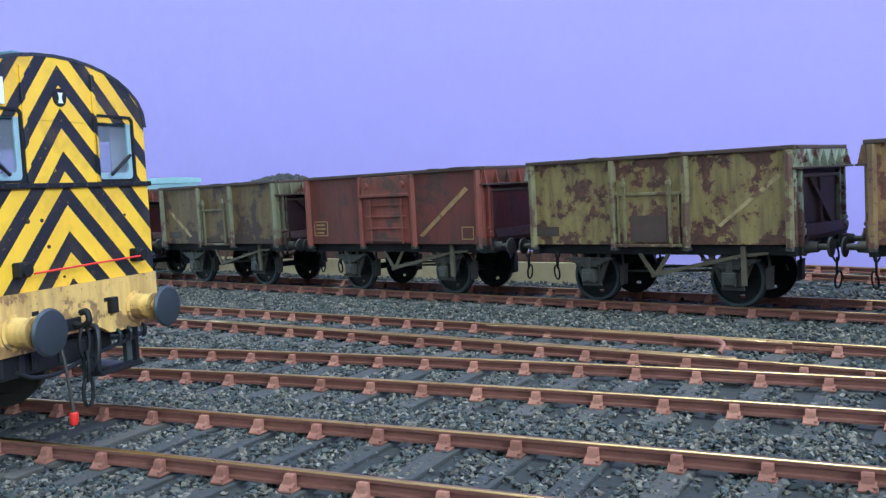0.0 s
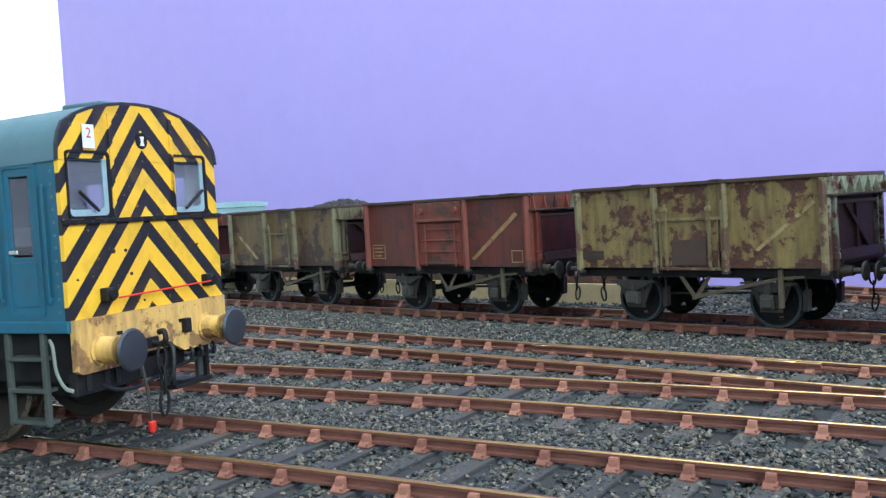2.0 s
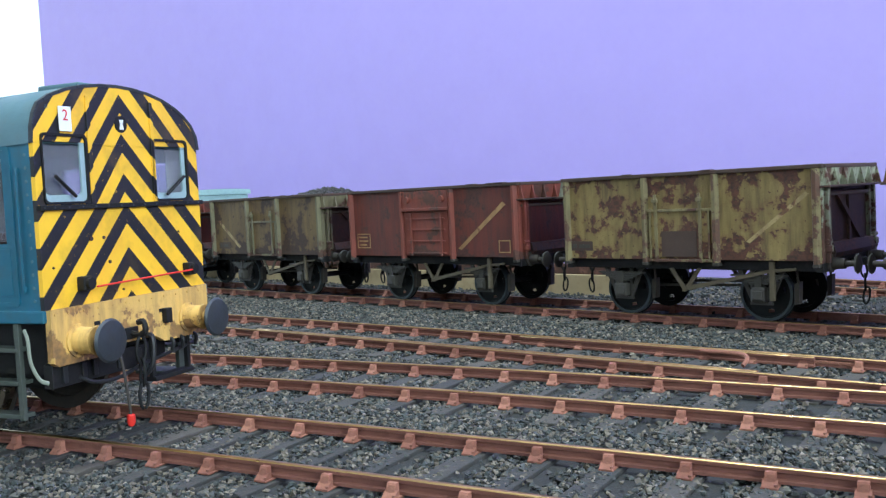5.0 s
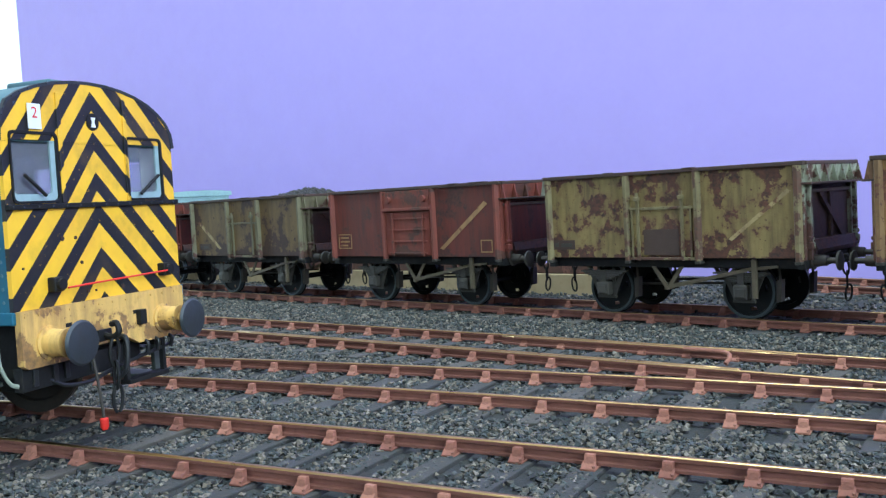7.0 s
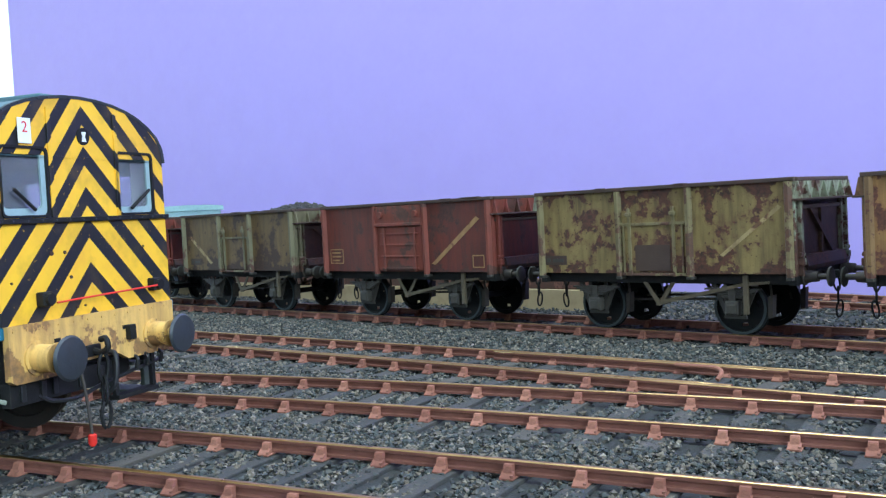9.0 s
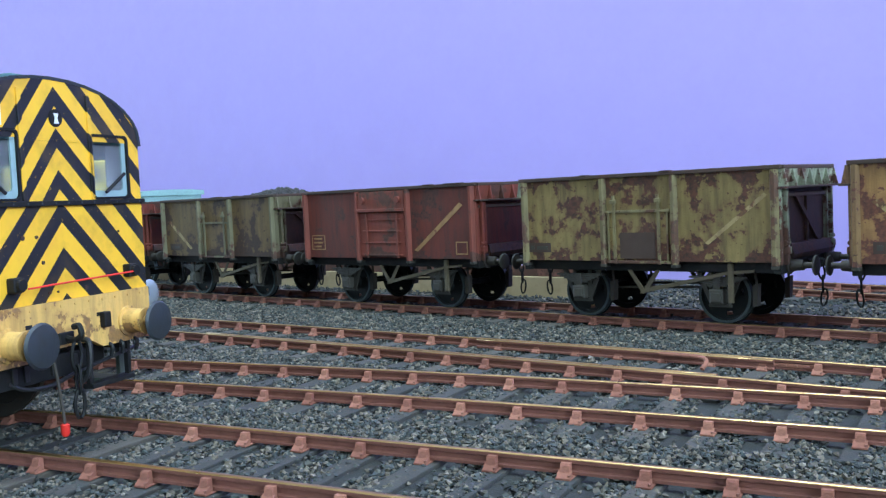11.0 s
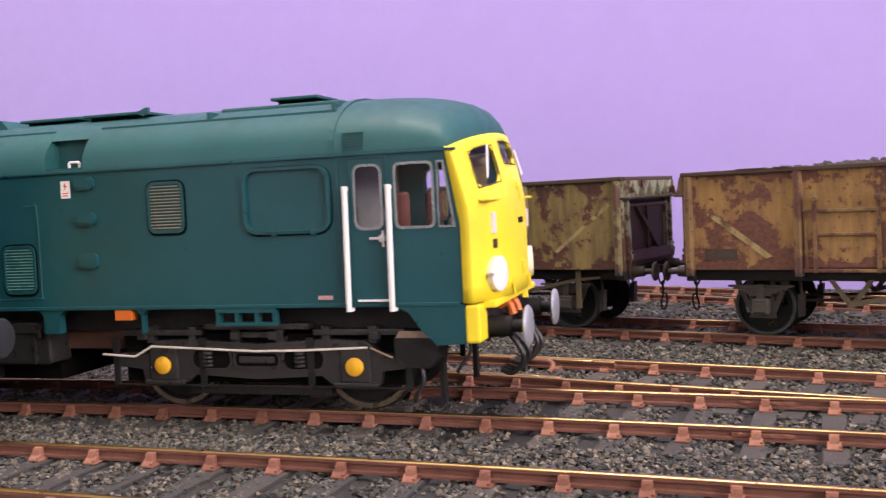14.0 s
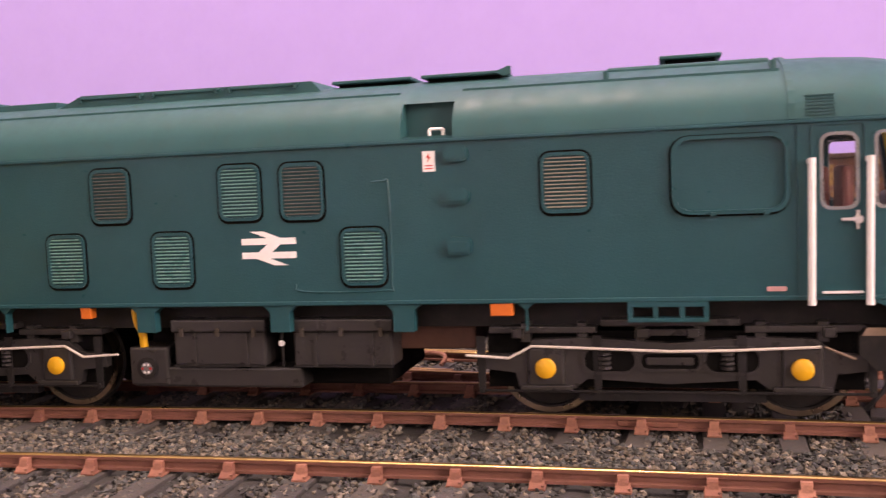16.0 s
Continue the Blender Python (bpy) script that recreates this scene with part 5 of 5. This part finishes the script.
            for xx in (-1.55, -0.25, 0.25, 1.55):
                part("bolt_block", box(B(), pivot + xx - 0.06, pivot + xx + 0.06, s * 1.10, s * 1.18, 0.90, 1.0, 0.012), m_frame, loco)
            bm = B()
            for a, b, z in ((-1.9, -0.75, 0.98), (-0.35, 0.35, 0.95), (0.75, 1.9, 0.98), (-0.7, 0.7, 1.05)):
                box(bm, pivot + a, pivot + b, s * 0.85, s * 1.12, z - 0.035, z + 0.035, 0.01)
            for k in range(6):
                xx = pivot - 1.5 + 0.6 * k
                box(bm, xx - 0.05, xx + 0.05, s * 0.9, s * 1.10, 0.85, 1.05)
            part("spring_gear", bm, m_frame, loco)
        # Added black sheet: painted shade behind the near bogie frame.
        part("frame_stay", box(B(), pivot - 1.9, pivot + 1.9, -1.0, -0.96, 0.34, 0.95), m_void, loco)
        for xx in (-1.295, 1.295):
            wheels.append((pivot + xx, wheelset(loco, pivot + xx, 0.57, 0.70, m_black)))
        # Added black box that blocks light between the wheels.
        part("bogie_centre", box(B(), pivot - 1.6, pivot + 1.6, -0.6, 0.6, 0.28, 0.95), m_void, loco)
    for s in (-1, 1):
        # sandbox, life guard, buffers
        bm = extrude(B(), [(-1.56, 1.00), (-1.62, 0.92), (-1.62, 0.74), (-1.46, 0.58), (-1.20, 0.58), (-1.10, 0.70), (-1.10, 0.95), (-1.16, 1.00)], "y", s * 0.95, s * 1.22)
        sand = part("sandbox", bm, m_black, loco)
        part("sandbox_top", extrude(B(), [(-1.60, 0.93), (-1.55, 1.01), (-1.18, 1.01), (-1.12, 0.93)], "y", s * 1.222, s * 1.23), m_tan, sand, "dusty tan filler top")
        part("sand_pipe", tube(B(), bend((-1.36, s * 1.05, 0.58), (-1.34, s * 1.05, 0.40), (-1.44, s * 1.0, 0.24), (-1.50, s * 0.9, 0.12)), 0.026), m_bufdark, loco)
        part("life_guard", box(B(), -1.22, -1.16, s * 0.68, s * 0.80, 0.10, 0.9), m_black, loco)
        bm = lathe(B(), (-0.62, s * 0.865, 1.01), (1, 0, 0), [(0, 0.17), (0.05, 0.17), (0.055, 0.125), (0.32, 0.115), (0.325, 0.07), (0.48, 0.07)], 18)
        buf = part("buffer", bm, m_black, loco, "", True)
        part("buffer_head", lathe(B(), (-0.15, s * 0.865, 1.01), (1, 0, 0), [(0, 0.07), (0.01, 0.22), (0.03, 0.235), (0.055, 0.21), (0.07, 0.10)], 26), m_bufgrey, buf, "pale metal buffer head", True)
        for k, (yy, z0, dx) in enumerate(((0.28, 1.0, 0.22), (0.42, 0.98, 0.28), (0.55, 0.95, 0.20))):
            bm = tube(B(), bend((-0.62, s * yy, z0), (-0.45, s * yy, z0 - 0.04), (-0.36 + 0.5 * dx, s * (yy - 0.03), z0 - 0.35), (-0.40, s * (yy - 0.08), 0.40), (-0.56, s * (yy - 0.12), 0.42)), 0.032)
            part("brake_hose", bm, m_hose, loco, "", True)
        bm = tube(B(), bend((-0.62, s * 0.16, 1.16), (-0.5, s * 0.16, 1.18), (-0.45, s * 0.16, 1.05)), 0.05)
        part("air_cock", bm, m_orange, loco, "orange brake cock")
    bm = B()
    three_link(bm, -0.62, 1)
    hook = part("coupling", bm, m_black, loco)
    for k in range(3):
        bm = B()
        link(bm, -0.36, 0.86 - 0.2 * k, 0.1, 1.57 * (k % 2))
        part("chain_link", bm, m_black, hook)
    return loco, wheels


unit = K * LOCO_S
DIESEL, DIESEL_WHEELS = diesel()


def body_height(z):
    """The body stands a little taller over its sole and carries a flatter roof than the drawing above."""
    if z < 1.0:
        return z
    return 1 + (z - 1) * 1.035 if z < 3.0 else 3.07 + (z - 3.0) * 0.87


BOGIE = "bogie_frame frame_opening opening_lip coil frame_plate axlebox axle_cover axlebox_foot air_pipe air_pipe_end spring_plank spring_gear bogie_centre".split()
for ob in DIESEL.children_recursive:
    if ob.type == "MESH" and ob.name.split(".")[0] not in ("wheel", "tyre", "wheelset"):
        longer = ob.name.split(".")[0] not in BOGIE
        for vert in ob.data.vertices:
            vert.co.z = body_height(vert.co.z / unit) * unit
            if longer and vert.co.x < -2.3 * unit:
                vert.co.x = (-2.3 + (vert.co.x / unit + 2.3) * 1.013) * unit
unit = K

# ---- shunter ----


def cab_outline(n=16, w=1.25, eave=2.95, top=3.535, foot=1.36):
    pts = [(-w, foot)]
    for i in range(n + 1):
        a = math.pi * i / n
        pts.append((-w * math.cos(a), eave + (top - eave) * math.sin(a) ** 0.85))
    return pts + [(w, foot)]


def shunter(x, y, rz):
    loco = thing("shunting_locomotive", x, y, 0, rz, "weathered blue diesel shunter with black and yellow chevron cab end", "locomotive")
    F = -0.45
    # cab end wall with two windows: strips round the openings, arched top
    end = part("cab_end", box(B(), F - 0.05, F, -1.25, 1.25, 1.36, 2.37), m_chev, loco, "black and yellow chevron cab end")
    for a, b in ((-1.25, -1.06), (-0.50, 0.50), (1.06, 1.25)):
        part("window_pillar", box(B(), F - 0.05, F, a, b, 2.37, 2.949), m_chev, end)
    part("arched_top", extrude(B(), cab_outline()[1:-1], "x", F - 0.05, F), m_chev, end)
    for s in (-1, 1):
        a, b = sorted((s * 0.50, s * 1.06))
        fr = part("window_frame", ring(B(), rrect(a - 0.022, b + 0.022, 2.35, 3.03, 0.06), rrect(a + 0.004, b - 0.004, 2.374, 3.004, 0.05), "x", F - 0.02, F + 0.02), m_black, end, "black window surround")
        pane = part("window_pane", box(B(), F - 0.035, F - 0.03, a, b, 2.36, 3.02), m_lilacglass, fr)
        pane.visible_shadow = False
        part("glazing_bead", ring(B(), rrect(a + 0.005, b - 0.005, 2.375, 3.003, 0.05), rrect(a + 0.022, b - 0.065, 2.44, 2.985, 0.05), "x", F - 0.025, F - 0.005), m_bead, fr, "pale blue-grey glazing bead")
        part("wiper", tube(B(), [(F + 0.05, b - 0.55 * (b - a) - s * 0.1, 2.42), (F + 0.05, a + 0.1 if s < 0 else b - 0.1, 2.62)], 0.018, 6), m_black, fr)
    part("waist_rail", box(B(), F - 0.01, F + 0.05, -1.26, 1.26, 2.295, 2.345, 0.008), m_black, end, "black rail across the cab end")
    for yy in (-0.44, 0.50):
        part("door_post", box(B(), F, F + 0.02, yy - 0.025, yy + 0.025, 2.35, 3.42, 0.005), m_chev, end)
    for k in range(27):
        yy, zz = cab_outline(28, 1.27, 2.93, 3.549)[1:-1][k + 1]
        part("rivet", cyl(B(), (F, yy, zz), (F + 0.018, yy, zz), 0.011, 6), m_bufdark, end)
    for k in range(14):
        yy = -1.17 + 0.18 * k
        part("rivet", cyl(B(), (F + 0.05, yy, 2.32), (F + 0.056, yy, 2.32), 0.012, 6), m_bufdark, end)
    part("head_disc", lathe(B(), (F, 0.03, 3.16), (1, 0, 0), [(0, 0.088), (0.012, 0.088), (0.014, 0.075)], 20), m_black, end)
    part("disc_mark", extrude(B(), [(-0.002, 3.205), (0.062, 3.205), (0.047, 3.16), (0.062, 3.105), (-0.002, 3.105), (0.013, 3.16)], "x", F + 0.0145, F + 0.019), m_whitepaint, end)
    card = part("head_card", box(B(), F + 0.02, F + 0.03, -0.84, -0.68, 3.05, 3.29, 0.004), m_whitepaint, end, "white headcode card with a red mark")
    text = bpy.data.curves.new("digit", "FONT")
    text.body, text.size, text.extrude, text.align_x, text.align_y = "2", 0.15, 0.001, "CENTER", "CENTER"
    temp = bpy.data.objects.new("digit", text)
    me = bpy.data.meshes.new_from_object(temp)
    bpy.data.objects.remove(temp)
    bm = B()
    bm.from_mesh(me)
    bm.transform(Matrix.Translation((F + 0.032, -0.76, 3.20)) @ pose(0, 0, 0, 90, 0, 90))
    part("red_mark", bm, m_red, card)
    for yy in (-0.67, 0.95):
        bm = box(B(), F, F + 0.10, yy - 0.065, yy + 0.065, 1.50, 1.64, 0.015)
        cyl(bm, (F + 0.10, yy, 1.57), (F + 0.14, yy, 1.57), 0.055, 12)
        part("tail_lamp", bm, m_black, end, "small black tail lamp")
    part("red_cord", tube(B(), bend((F + 0.13, -0.60, 1.53), (F + 0.13, 0.1, 1.545), (F + 0.13, 0.90, 1.56)), 0.010, 6), m_red, end, "thin red cord between the lamps")
    for k in range(8):
        random.seed(40 + k)
        yy, zz = random.uniform(-1.1, 1.1), random.choice((1.45, 1.75, 2.25, 2.0))
        part("rivet", cyl(B(), (F, yy, zz), (F + 0.012, yy, zz), 0.012 + 0.006 * (k % 3), 8), m_rim, end)
    # cab sides, roof and the long bonnet behind
    for s in (-1, 1):
        part("cab_side", box(B(), -3.0, F - 0.05, s * 1.25, s * 1.20, 1.36, 2.0), m_blue08, loco)
        part("cab_eave", box(B(), -3.0, F - 0.05, s * 1.25, s * 1.20, 2.80, 2.96), m_blue08, loco)
        for a, b in ((-3.0, -2.45), (-1.65, -1.12), (-0.86, F - 0.05)):
            part("cab_pillar", box(B(), a, b, s * 1.25, s * 1.20, 2.0, 2.80), m_blue08, loco)
        dr = part("cab_door", ring(B(), rrect(-1.22, -0.74, 1.40, 2.92, 0.05), rrect(-1.18, -0.78, 1.44, 2.88, 0.04), "y", s * 1.245, s * 1.275), m_blue08, loco)
        part("window_pane", box(B(), -1.12, -0.86, s * 1.215, s * 1.221, 2.02, 2.78), m_lilacglass, dr)
        part("door_panel", box(B(), -1.14, -0.82, s * 1.25, s * 1.262, 1.50, 1.95, 0.01), m_blue08, dr)
        part("door_handle", box(B(), -1.16, -1.04, s * 1.26, s * 1.30, 2.03, 2.07, 0.008), m_silver, dr)
        part("window_pane", box(B(), -2.45, -1.65, s * 1.215, s * 1.221, 2.0, 2.8), m_lilacglass, loco)
        for xx in (-1.30, -0.66):
            part("handrail", tube(B(), bend((xx, s * 1.25, 2.66), (xx, s * 1.31, 2.62), (xx, s * 1.31, 1.62), (xx, s * 1.25, 1.58)), 0.018, 6), m_blue08, loco)
        for k in range(12):
            for xx in (-0.56, -1.44):
                part("rivet", cyl(B(), (xx, s * 1.25, 1.45 + 0.125 * k), (xx, s * 1.262, 1.45 + 0.125 * k), 0.016, 6), m_roof08, loco)
        part("footplate_edge", box(B(), -9.2, F, s * 1.02, s * 1.30, 1.24, 1.36, 0.015), m_blue08, loco)
        # ladder of three treads, vacuum pipe
        lad = part("steps", box(B(), -1.34, -1.28, s * 1.16, s * 1.26, 0.30, 1.24, 0.008), m_step08, loco, "grimy blue-grey steel cab steps")
        part("step_rail", box(B(), -0.86, -0.80, s * 1.16, s * 1.26, 0.30, 1.24, 0.008), m_step08, lad)
        for z in (0.32, 0.64, 0.96):
            part("tread", box(B(), -1.32, -0.82, s * 1.0, s * 1.28, z, z + 0.04, 0.006), m_step08, lad)
        part("vacuum_pipe", tube(B(), bend((-0.74, s * 1.22, 1.17), (-0.68, s * 1.27, 1.08), (-0.67, s * 1.25, 0.86), (-0.60, s * 1.20, 0.70), (-0.52, s * 1.14, 0.66)), 0.022), m_pipe, loco, "pale grey-green bent vacuum pipe", True)
        for xx in (-2.1, -4.3, -6.4):
            bm = extrude(B(), [(xx - 0.5, 0.95), (xx + 0.5, 0.95), (xx + 0.3, 0.4), (xx - 0.3, 0.4)], "y", s * 0.98, s * 1.06)
            part("frame_guide", bm, m_black, loco)
        part("side_frame", box(B(), -8.6, -0.6, s * 0.93, s * 1.0, 0.72, 1.30), m_black, loco)
    secs = [[(x, y * f, z + dz) for y, z in cab_outline(16, 1.29, 2.925, 3.56)[1:-1]] for x, f, dz in ((-3.1, 1, -0.07), (F - 0.03, 1, 0))]
    bm = loft(B(), secs)
    part("cab_roof", bm, m_roof08, loco, "faded blue-grey curved roof", True)
    part("roof_edge", ring(B(), cab_outline(16, 1.292, 2.93, 3.565)[1:-1], cab_outline(16, 1.252, 2.93, 3.533)[1:-1], "x", F - 0.03, F + 0.008), m_edge08, loco)
    part("roof_hatch", box(B(), -1.15, -0.60, -0.36, 0.36, 3.48, 3.58, 0.02), m_roof08, loco)
    part("roof_seam", box(B(), -3.0, F, -0.98, -0.94, 3.26, 3.30), m_roof08, loco)
    part("bonnet", box(B(), -8.9, -3.0, -0.85, 0.85, 1.36, 3.1, 0.15), m_blue08, loco)
    part("cab_floor", box(B(), -9.1, F - 0.05, -1.22, 1.22, 1.25, 1.36), m_black, loco)
    part("cab_back", box(B(), -3.0, -2.95, -1.2, 1.2, 1.36, 3.3), m_cabdim, loco)
    for s in (-1, 1):
        for a, b, c, d in ((-0.84, F - 0.06, 1.40, 2.95), (-1.63, -1.14, 1.40, 2.95), (-1.14, -0.84, 1.40, 1.98)):
            part("cab_lining", box(B(), a, b, s * 1.185, s * 1.198, c, d), m_cabgrey, loco, "pale painted cab lining")
    part("seat", box(B(), -1.5, -1.1, -0.9, -0.4, 1.9, 2.1, 0.06), m_seat, loco)
    part("control_desk", box(B(), -2.9, -2.4, -0.8, 0.8, 1.36, 2.3, 0.05), m_cabdim, loco)
    # buffer beam
    bm = extrude(B(), [(-1.22, 1.36), (1.22, 1.36), (1.22, 0.86), (1.10, 0.82), (0.45, 0.82), (0.3, 0.90), (-0.3, 0.90), (-0.45, 0.82), (-1.10, 0.82), (-1.22, 0.86)], "x", F - 0.02, F + 0.05)
    beam = part("buffer_beam", bm, m_beam08, loco, "grimy yellow buffer beam")
    for yy in (-0.55, 0.42):
        part("beam_slot", box(B(), F + 0.05, F + 0.055, yy - 0.04, yy + 0.04, 1.14, 1.18), m_black, beam)
    for k in range(12):
        yy = -1.12 + 0.2 * k
        part("rivet", cyl(B(), (F + 0.05, yy, 1.31), (F + 0.06, yy, 1.31), 0.013, 6), m_beam08, beam)
    part("lamp_iron", box(B(), F + 0.05, F + 0.12, 0.42, 0.52, 1.02, 1.18, 0.01), m_black, beam)
    for s in (-1, 1):
        by = 0.865 if s > 0 else -0.81
        bm = lathe(B(), (F + 0.05, by, 1.03), (1, 0, 0), [(0, 0.165), (0.02, 0.165), (0.025, 0.135), (0.20, 0.125), (0.21, 0.14), (0.24, 0.14), (0.245, 0.07), (0.38, 0.07)], 22)
        buf = part("buffer", bm, m_beam08, loco, "yellow buffer housing", True)
        part("buffer_head", lathe(B(), (-0.04, by, 1.03), (1, 0, 0), [(0, 0.07), (0.01, 0.20), (0.03, 0.215), (0.055, 0.195), (0.07, 0.10)], 26), m_bufdark, buf, "dark steel buffer head", True)
    bm = B()
    box(bm, F + 0.05, F + 0.08, -0.19, 0.01, 0.93, 1.05, 0.01)
    tube(bm, bend((F + 0.07, -0.09, 0.99), (F + 0.17, -0.09, 0.97), (F + 0.25, -0.09, 1.02), (F + 0.23, -0.09, 1.11), (F + 0.16, -0.09, 1.10)), 0.032)
    hook = part("drawhook", bm, m_black, loco)
    for k in range(3):
        bm = B()
        link(bm, F + 0.18, 0.82 - 0.24 * k, 0.06, 0.4 + 1.57 * (k % 2))
        bm.transform(Matrix.Translation((0, -0.09, 0)))
        part("chain_link", bm, m_black, hook)
    part("vacuum_hose", tube(B(), bend((F + 0.04, -0.46, 0.96), (F + 0.18, -0.46, 0.94), (F + 0.24, -0.45, 0.74), (F + 0.26, -0.42, 0.40), (F + 0.27, -0.41, 0.21)), 0.016), m_grime, loco, "", True)
    part("hose_end", lathe(B(), (F + 0.27, -0.41, 0.22), (0, 0, -1), [(0, 0.025), (0.01, 0.042), (0.09, 0.042), (0.12, 0.025)], 12), m_red, loco, "red hose end", True)
    for yy in (0.12,):
        part("air_hose", tube(B(), bend((F + 0.05, yy, 0.95), (F + 0.16, yy, 0.90), (F + 0.15, yy - 0.02, 0.62), (F + 0.05, yy - 0.05, 0.50)), 0.03), m_hose, loco)
    bm = B()
    box(bm, F - 0.10, F + 0.04, 0.28, 0.93, 0.40, 0.45, 0.008)
    for yy in (0.28, 0.88):
        box(bm, F - 0.05, F, yy, yy + 0.05, 0.42, 0.85)
    part("shunter_step", bm, m_black, loco)
    part("frame_front", box(B(), F - 0.14, F - 0.03, -1.12, 0.30, 0.60, 0.83, 0.01), m_black, loco)
    for yy in (-0.95, -0.70, -0.55, -0.2, 0.1):
        part("frame_bolt", box(B(), F - 0.03, F + 0.0, yy - 0.03, yy + 0.03, 0.64, 0.80, 0.006), m_hose, loco)
    part("cross_pipe", tube(B(), bend((F - 0.04, -0.75, 0.66), (F + 0.02, -0.6, 0.58), (F + 0.04, -0.3, 0.56), (F - 0.02, 0.2, 0.62), (F - 0.02, 1.05, 0.72)), 0.022), m_hose, loco)
    for yy in (0.55, 0.72, 0.95):
        part("pipe_stub", tube(B(), bend((F + 0.02, yy, 0.84), (F + 0.08, yy, 0.80), (F + 0.06, yy, 0.70)), 0.022), m_hose, loco)
    for xx in (-2.1, -4.3, -6.4):
        wheelset(loco, xx, 0.68, 0.70, m_grime)
    part("tank", box(B(), -1.9, -0.75, -0.9, 0.9, 0.55, 1.25, 0.05), m_black, loco)
    return loco


unit = K * SHUNT_S
SHUNTER = shunter(-0.92, -10.85, 21.6)
# the cab is a little lopsided: its step side stands closer to the window than the other
for ob in SHUNTER.children_recursive:
    if ob.name.split(".")[0] not in ("wheel", "tyre", "wheelset"):
        for vert in ob.data.vertices:
            y = vert.co.y / unit
            if y < -1.06:
                vert.co.y = (-1.06 + (y + 1.06) * 0.5) * unit
            elif y > 1.06:
                vert.co.y = (1.06 + (y - 1.06) * 1.12) * unit
unit = K

# ---- movement ----


def motions():
    """The diesel waits out of sight, starts, and runs past on the middle track; its wheels turn with it."""
    line = LINES[2]
    stations = [(0.0, -24.0), (5.0, -24.0), (6.0, -23.2), (7.0, -20.9), (8.0, -17.2), (9.0, -13.8), (10.0, -10.7), (11.0, -7.8), (11.5, -6.23), (12.0, -4.93), (12.5, -3.68), (13.0, -2.29),
                (13.5, -0.88), (14.0, 0.52), (14.5, 1.92), (15.0, 3.36), (15.5, 4.785), (16.0, 6.20)]
    # the hand-laid track is neither level nor quite true: side step, rise and swing of the body as it runs over it
    knots, steps, rises, swings = (12.5, 13.5, 14.5, 15.5, 16.0), (-0.20, -0.11, 0.0, 0.15, 0.21), (0.09, 0.055, 0.02, -0.015, -0.03), (-0.6, -0.2, 0.5, 0.4, 0.4)

    def at(x1, t):
        far = 8.53 * LOCO_S
        x2 = x1 - far
        for _ in range(6):
            x2 = x1 - math.sqrt(max(0.01, far**2 - (line(x1) - line(x2)) ** 2))
        a = math.atan2(line(x1) - line(x2), x1 - x2) + math.radians(float(np.interp(t, knots, swings)))
        step, rise = float(np.interp(t, knots, steps)), float(np.interp(t, knots, rises))
        reach = 3.43 * LOCO_S
        return pose((x1 + reach * math.cos(a)) * K, (line(x1) + step + reach * math.sin(a)) * K, (rise - 0.012) * K, 0, 0.2, math.degrees(a))

    walk(DIESEL, [(t, at(x, t)) for t, x in stations])
    ts = [0.2 * k for k in range(81)]
    run = np.interp(ts, [s[0] for s in stations], [s[1] for s in stations]) + 24.0
    for wx, ob in DIESEL_WHEELS:
        r = 0.57
        rows = [(t, pose(wx * K * LOCO_S, 0, r * K * LOCO_S, 0, math.degrees(d / (r * LOCO_S)), 0)) for t, d in zip(ts, run)]
        walk(ob, rows)


motions()
